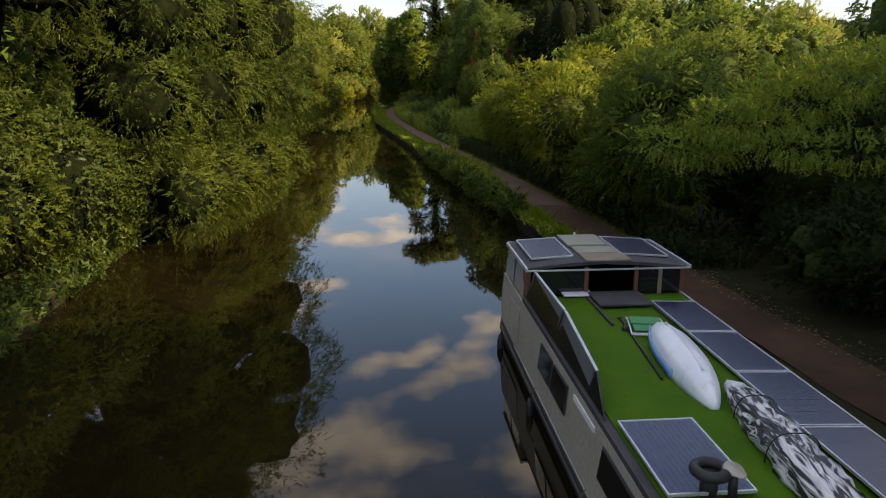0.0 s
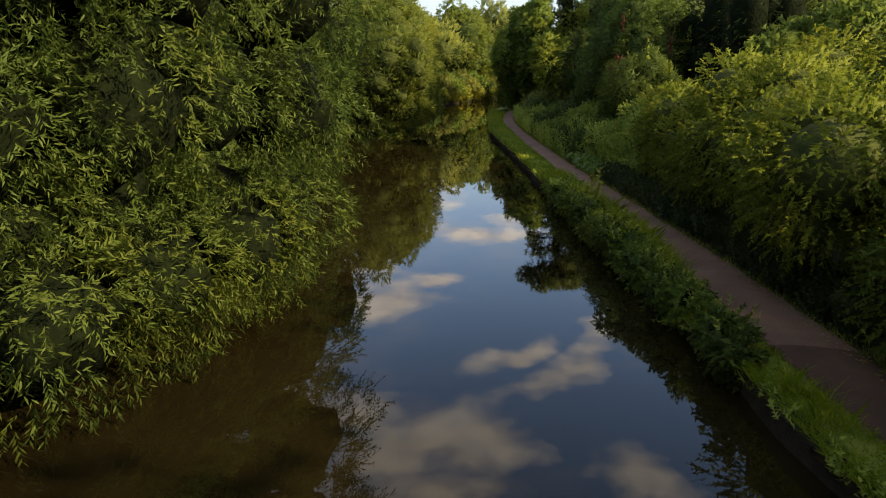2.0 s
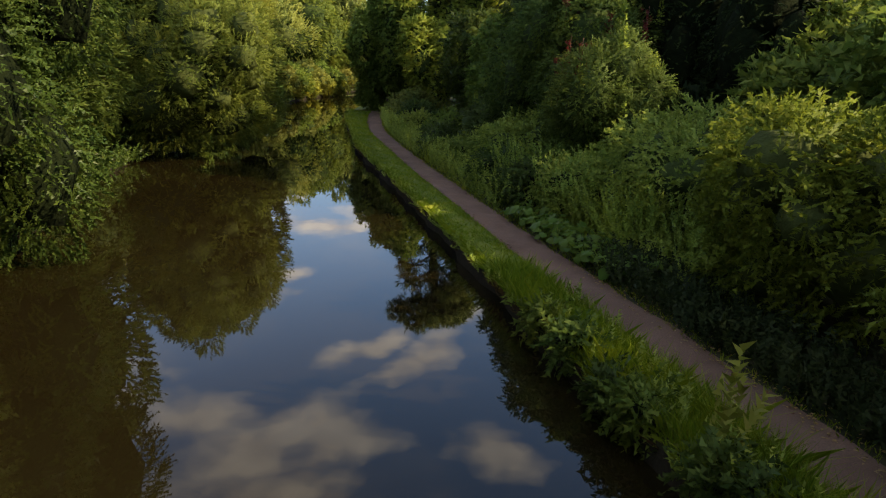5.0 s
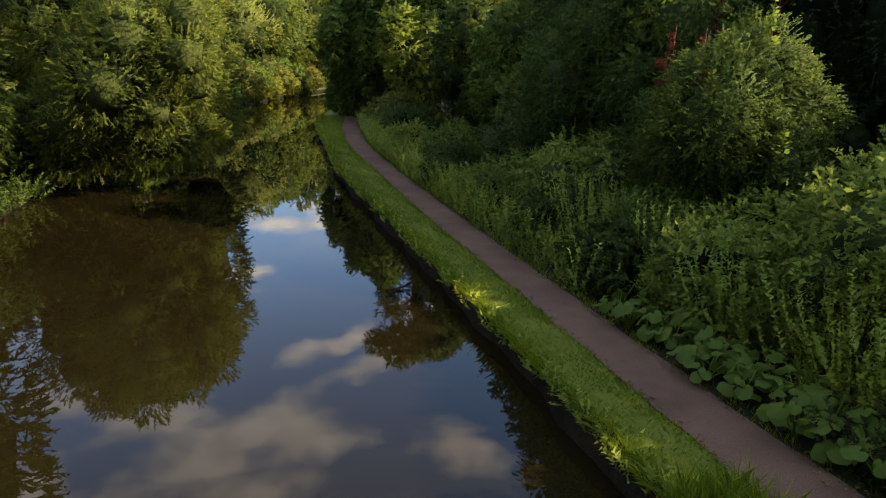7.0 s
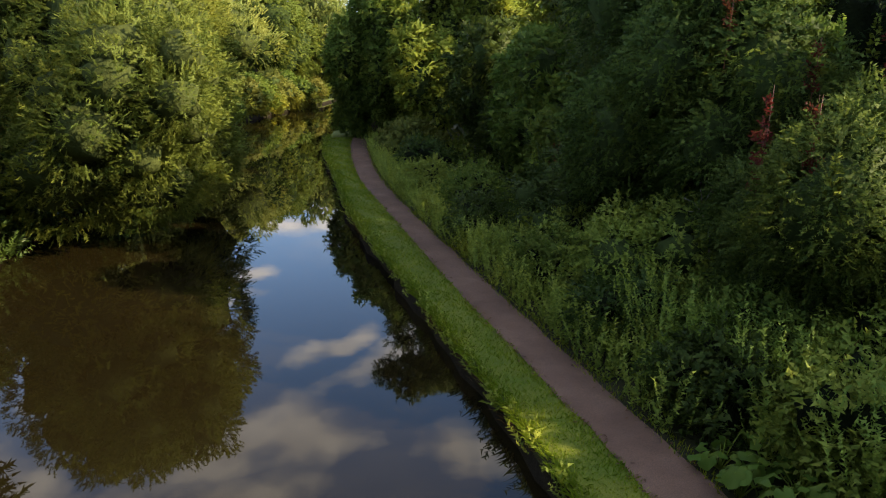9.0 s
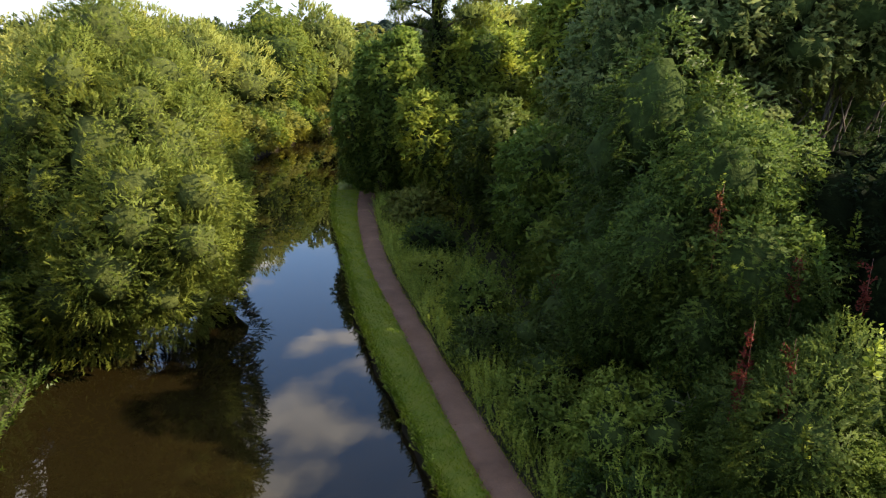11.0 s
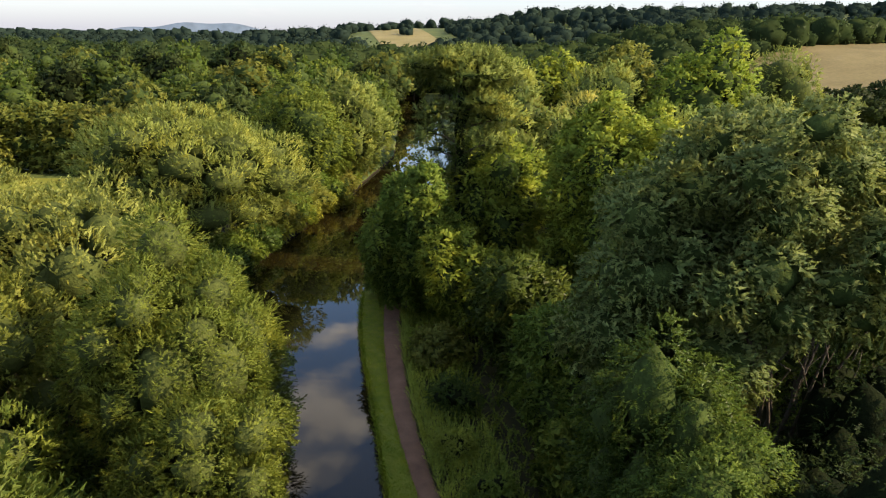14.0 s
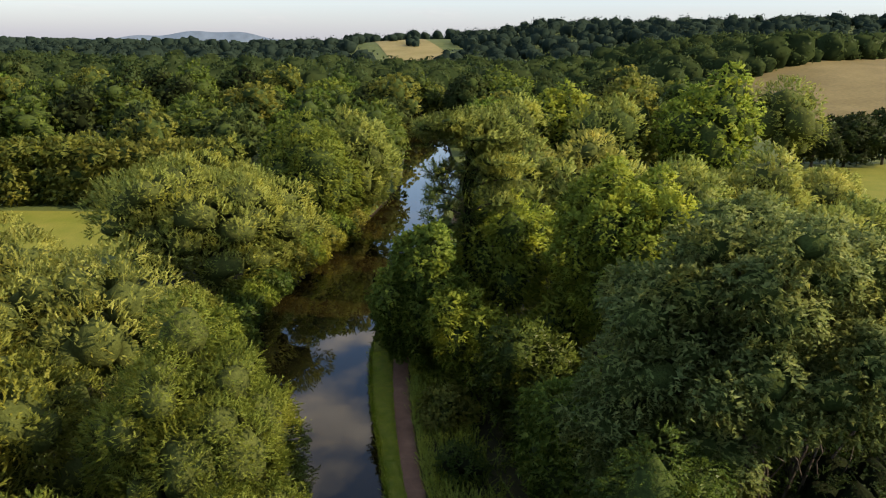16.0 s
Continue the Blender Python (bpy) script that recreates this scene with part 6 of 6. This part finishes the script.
blades("bank_grass", "rough grass hanging over the canal edge", ur, along(16000, 16, 100, edge(-0.02), edge(0.24), z=0.38), 0.18, 0.02, [GRASS], 0.4, (-0.45, 0))
blades("tall_grass", "tall seeding grass on the unmown verge", ur, along(11000, 29.5, 45.5, edge(0.05), lambda y: path_l(y) - 0.1), 0.44, 0.018, [GRASS], 0.25)
blades("path_edge_grass", "sparse grass creeping on the path edge", ur, along(5000, 18, 95, pr_(-0.1), pr_(0.3)), 0.12, 0.018, [GRASS])
pts = along(330, 25, 43, edge(-0.05), edge(1.35), 1.2)
pts = pts[(lump(pts * 1.0, 0.8) > -0.25) & (pts[:, 0] < path_l(pts[:, 1]) - 0.25)]
stems("bank_weeds", "leafy docks and weeds along the water's edge", ur, pts, 0.56, 16, 0.09, 0.048, [NETTLE])
# weed mounds leaning over the water on the unmown part of the verge
wr = R(470)
for k in range(15):
    y = 25.0 + k * 1.2 + wr.uniform(-0.45, 0.45)
    h, rr = wr.uniform(0.26, 0.58), wr.uniform(0.18, 0.36)
    if y > 41:
        h, rr = h * 0.7, rr * 0.7
    tree("weed_mound", "leafy dock and nettle mound leaning over the canal edge", float(x_right(y)) + wr.uniform(-0.05, 0.22), y, lobes_in(R(480 + k), (0, 0, h * 0.5), (rr, rr * 1.2, h * 0.55), 7, 0.42, -0.8), "broad", 900, [(IVY, FIELD, MAPLE)[k % 3], CORE_DEEP_SHADE], 480 + k, "plant", 0.02, 2, floor=-0.4, group="weeds on the verge", rough=0.45, shrink=0.6)
pts = along(80, 30.5, 39.5, edge(0.45), lambda y: path_l(y) - 0.1)
blades("grass_tussocks", "tall arching grass tussocks beside the towpath", ur, np.repeat(pts, 36, 0) + ur.normal(0, 0.09, (len(pts) * 36, 3)) * np.array([1, 1, 0]), 0.5, 0.018, [GRASS], 0.42)
pts = along(24, 17, 29, edge(0.2), lambda y: path_l(y) - 0.2)
blades("grass_tussocks", "tall arching grass tussocks beside the towpath", ur, np.repeat(pts, 30, 0) + ur.normal(0, 0.08, (len(pts) * 30, 3)) * np.array([1, 1, 0]), 0.4, 0.018, [GRASS], 0.42)
pts = along(900, 16, 99, edge(-0.12), edge(0.12), z=0.28)
stems("water_edge_weeds", "small leafy weeds trailing over the bank edge", ur, pts, 0.38, 12, 0.085, 0.045, [NETTLE], lean=0.7)
pts = along(7600, 43, 97, pr_(0.12), pr_(3.9), 1.2)
pts = pts[(lump(pts, 0.7, 1.0) > -0.2) | (pts[:, 0] - path_r(pts[:, 1]) < 0.9)]
pts = pts[(pts[:, 1] > 52.3) | (pts[:, 0] > path_r(pts[:, 1]) + 1.15)]
stems("nettle_bed", "dense green nettles and willowherb beside the towpath", ur, pts, 1.05, 24, 0.085, 0.05, [NETTLE])
pts = along(3600, 44, 57.5, pr_(1.3), pr_(5.0))
pts = pts[lump(pts, 0.9, 4.0) > -0.12]
stems("tall_nettles", "tall nettles and willowherb in a thick bank", ur, pts, 1.75, 40, 0.085, 0.048, [NETTLE], lean=0.2)
# Nettles in near-black leaves, which paint the shade under the hedge.
pts = along(2600, 17, 46, pr_(0.12), pr_(1.6), 1.2)
stems("hedge_bottom_weeds", "nettles at the foot of the bushes, shade painted into their leaves", ur, pts, 0.7, 16, 0.1, 0.055, [DARK])
pts = np.stack([ur.uniform(-5, 26, 3600), ur.uniform(50, 96, 3600), np.full(3600, 0.42)], 1)
pts = pts[pts[:, 0] > path_r(pts[:, 1]) + 2.6]
stems("wood_floor_brambles", "brambles and ferns covering the floor of the wood", ur, pts, 1.5, 18, 0.17, 0.11, [MAPLE], lean=0.7)
pts = np.stack([ur.uniform(-46, -16, 4200), ur.uniform(54, 106, 4200), np.full(4200, 0.42)], 1)
pts = pts[pts[:, 0] < x_left(pts[:, 1]) - 0.1]
stems("left_bank_brambles", "brambles and nettles under the willows", ur, pts, 1.3, 14, 0.22, 0.13, [IVY], lean=0.7)
pts = np.stack([x_left(np.linspace(8, 116, 2600)) + ur.normal(-0.05, 0.22, 2600), np.linspace(8, 116, 2600), np.full(2600, 0.1)], 1)
stems("left_edge_weeds", "shaded weeds along the far water's edge", ur, pts, 0.9, 15, 0.13, 0.07, [IVY], lean=0.7)
# willowherb stalks gone dry
pts = along(60, 50, 60, pr_(2.2), pr_(3.6))
blades("dry_stalks", "thin dry stalks standing in the nettles", ur, np.repeat(pts, 5, 0) + ur.normal(0, 0.12, (len(pts) * 5, 3)) * np.array([1, 1, 0]), 1.6, 0.02, [STRAW], 0.12)

pts = np.array([[0.42, 37.2, 0.44], [0.5, 37.1, 0.44], [0.36, 37.3, 0.44], [0.45, 37.3, 0.44], [0.4, 37.05, 0.44]])
stems("tall_weed", "single tall pale green weed on the verge", R(430), pts, 1.5, 22, 0.17, 0.09, [REEDS], lean=0.1)


# butterbur at the path side: large leaves, each a piece of its plant


def big_leaf(r, size):
    b = bmesh.new()
    n, c, ph = 16, b.verts.new((0, 0, 0)), r.uniform(0, 6)
    rim, mid = [], []
    for k in range(n + 1):
        a = -2.75 + 5.5 * k / n
        rad = size * (0.5 + 0.06 * math.cos(2 * a)) * (1 + 0.07 * math.sin(5 * a + ph) + 0.03 * math.sin(9 * a))
        z = -0.16 * size * (abs(a) / 2.75) ** 2 + 0.075 * size * math.sin(4 * a + ph) + 0.03 * size * math.sin(9 * a)
        rim.append(b.verts.new((math.sin(a) * rad, math.cos(a) * rad + size * 0.12, z)))
        mid.append(b.verts.new((math.sin(a) * rad * 0.55, math.cos(a) * rad * 0.55 + size * 0.05, 0.05 * size)))
    for k in range(n):
        b.faces.new((c, mid[k + 1], mid[k]))
        b.faces.new((mid[k], mid[k + 1], rim[k + 1], rim[k]))
    for f in b.faces:
        f.smooth = True
    bmesh.ops.recalc_face_normals(b, faces=b.faces)
    me = bpy.data.meshes.new("leaf")
    b.to_mesh(me)
    b.free()
    me.materials.append(BUTTERBUR)
    return me


br = R(410)
leaf_kinds = [big_leaf(br, s) for s in (0.2, 0.25, 0.29, 0.33, 0.38)]
for k in range(24):
    y = 44.4 + k * 0.3 + br.uniform(-0.15, 0.15)
    x = float(path_r(y)) + (0.25 if k % 2 else 0.75) + br.uniform(-0.1, 0.25)
    plant = tagged(new("butterbur"), "butterbur plant with broad round green leaves at the path", "plant", "butterbur by the towpath")
    plant.location = (x, y, 0.44)
    for j in range(10):
        a, h, d = j * 0.63 + br.uniform(0, 0.5), br.uniform(0.2, 0.62), br.uniform(0.1, 0.36)
        lf = new("leaf", leaf_kinds[int(br.integers(0, 5))])
        lf.parent = plant
        lf.matrix_basis = pose(d * math.sin(a), d * math.cos(a), h, br.uniform(-65, 0), br.uniform(-35, 35), -math.degrees(a))
        part("stalk", tube([(0, 0, 0), (d * 0.5 * math.sin(a), d * 0.5 * math.cos(a), h * 0.6), (d * math.sin(a), d * math.cos(a), h)], (0.014, 0.012, 0.008), 5), NETTLE, plant)

# rusty dead shoots and pale new shoots standing out of the maples
for k, (x, y, z, hgt) in enumerate([(2.1, 55.2, 5.2, 1.3), (2.65, 54.6, 5.3, 1.1), (2.2, 53.8, 5.2, 1.2), (1.7, 54.6, 4.8, 1.0), (2.5, 58.0, 7.6, 1.2), (3.9, 56.8, 6.6, 0.9), (5.0, 56.0, 6.6, 1.0), (0.8, 66.0, 3.6, 0.7), (1.2, 64.5, 3.2, 0.7)]):
    sh = tagged(new("dead_shoot"), "rust-red dead shoot standing out of the green leaves", "shoot", "rusty dead shoots")
    sh.location = (x, y, z - 0.6)
    r = R(420 + k)
    part("stem", tube([(0, 0, -0.6), (0.05, 0, hgt * 0.5), (0.1, 0.05, hgt * 1.2)], (0.01, 0.008, 0.004), 5), REDWOOD, sh)
    p = np.stack([r.normal(0, 0.05, 30), r.normal(0, 0.05, 30), r.uniform(-0.1, hgt, 30)], 1)
    v, f, nv = sprays(r, p, np.tile([0, 0, 1.0], (30, 1)), 5, 0.18, 0.09, 0.05, 0.1, 0.9)
    part("leaves", mesh_of("leaves", v, f, [RUST]), None, sh)

# road lamps far across the valley
for k, (x, y) in enumerate([(-232, 345), (-214, 360), (-208, 366), (-196, 352), (-190, 372)]):
    lp = tagged(new("street_lamp"), "tall grey road lamp far beyond the trees", "street lamp", "road lamps")
    lp.location = (x, y, float(land(x, y)))
    part("post", tube([(0, 0, 0), (0, 0, 9), (0, 0, 15)], (0.2, 0.16, 0.12), 8), ALU, lp)
    part("arm", tube([(0, 0, 15), (1.0, 0, 15.5), (2.2, 0, 15.6)], (0.1, 0.09, 0.08), 6), ALU, lp)
    part("lantern", block(1.8, 3.0, -0.2, 0.2, 15.5, 15.7, 0.03), ALU, lp)

# fallen log and bare dead boughs in the scrub
log = tagged(new("dead_branch"), "long bare grey-brown dead bough lying in the scrub", "branch")
log.location = (6.4, 52.0, 0.45)
part("bough", tube([(-2.2, -0.6, 1.3), (-1.0, -0.3, 1.55), (0.4, 0.1, 1.7), (2.0, 0.3, 2.1), (3.4, 0.6, 2.2)], (0.03, 0.05, 0.07, 0.09, 0.1), 7), BARK, log)
for k in range(7):
    a = R(450 + k)
    x0 = -1.6 + 0.6 * k
    part("twig", tube([(x0, -0.2, 1.5 + 0.1 * k), (x0 - 0.3, -0.3, 1.9 + a.uniform(0, 0.3)), (x0 - 0.5 + a.uniform(-0.4, 0.4), -0.4, 2.4 + a.uniform(0, 0.4))], (0.025, 0.018, 0.006), 5), BARK, log)
part("prop", tube([(3.2, 0.5, -0.4), (3.3, 0.6, 1.0), (3.4, 0.6, 2.2)], (0.12, 0.11, 0.1), 7), BARK, log)
bare = tagged(new("dead_branch"), "pale forked dead twig standing out of dark leaves", "branch")
bare.location = (1.7, 56.6, 2.4)
part("bough", tube([(0.5, 0.4, -2.0), (0.3, 0.1, 0.4), (0, 0, 1.0)], (0.03, 0.025, 0.018), 6), PALEWOOD, bare)
for k, (dx, dz) in enumerate([(-0.5, 0.35), (-0.35, 0.05), (0.1, 0.5), (-0.15, 0.55)]):
    part("twig", tube([(0, 0, 1.0), (dx * 0.5, -0.05, 1.0 + dz * 0.7), (dx, -0.1, 1.0 + dz)], (0.016, 0.012, 0.005), 5), PALEWOOD, bare)

# dead leaves and crumbs lying on the boat's turf
tr_ = R(461)
n = 150
loc = np.stack([tr_.uniform(-1.25, 0.6, n), tr_.uniform(-9, 1.0, n), np.full(n, RZ + 0.026)], 1)
wld = np.array([tuple(BOAT @ Vector(tuple(q))) for q in loc])
dd = unit(np.concatenate([tr_.normal(0, 1, (n, 2)), tr_.normal(0, 0.1, (n, 1))], 1))
v, f = leaf_quads(wld, dd, unit(np.array([0, 0, 1.0]) + tr_.normal(0, 0.2, (n, 3))), tr_.uniform(0.02, 0.06, n), tr_.uniform(0.015, 0.035, n))
tagged(new("roof_leaves", mesh_of("roof_leaves", v, f, [DEADLEAF])), "small dead leaves scattered on the green turf", "leaves", kind="stuff")

# fallen leaves and dead grass on the path edges
lr = R(460)
for name, n, y0, y1, fa, fb, mat in [("fallen_leaves", 1500, 3, 46, pr_(-0.35), pr_(0.5), STRAW), ("path_litter", 1400, 18, 96, lambda y: path_l(y) - 0.12, lambda y: path_l(y) + 0.12, DEADLEAF), ("leaf_scraps", 700, 18, 96, pr_(-0.2), pr_(0.1), DEADLEAF)]:
    y = lr.uniform(y0, y1, n)
    t = lr.random(n)
    p = np.stack([fa(y) + (fb(y) - fa(y)) * t, y, np.full(n, 0.506)], 1)
    d = unit(np.concatenate([lr.normal(0, 1, (n, 2)), lr.normal(0, 0.12, (n, 1))], 1))
    v, f = leaf_quads(p, d, unit(np.array([0, 0, 1.0]) + lr.normal(0, 0.2, (n, 3))), lr.uniform(0.04, 0.1, n), lr.uniform(0.025, 0.06, n))
    tagged(new(name, mesh_of(name, v, f, [mat])), "scattered brown fallen leaves along the path edge", "leaves", kind="stuff")
y = lr.uniform(17, 98, 6500)
p = np.stack([x_right(y) + lr.uniform(-0.06, 0.12, 6500), y, lr.uniform(0.16, 0.38, 6500)], 1)
p = p[lump(p, 1.7, 3.0) > 0.05]
blades("dead_bank_grass", "dry brown grass and roots hanging at the water's edge", lr, p, 0.12, 0.02, [DEADLEAF], 0.6, (-0.5, 0))
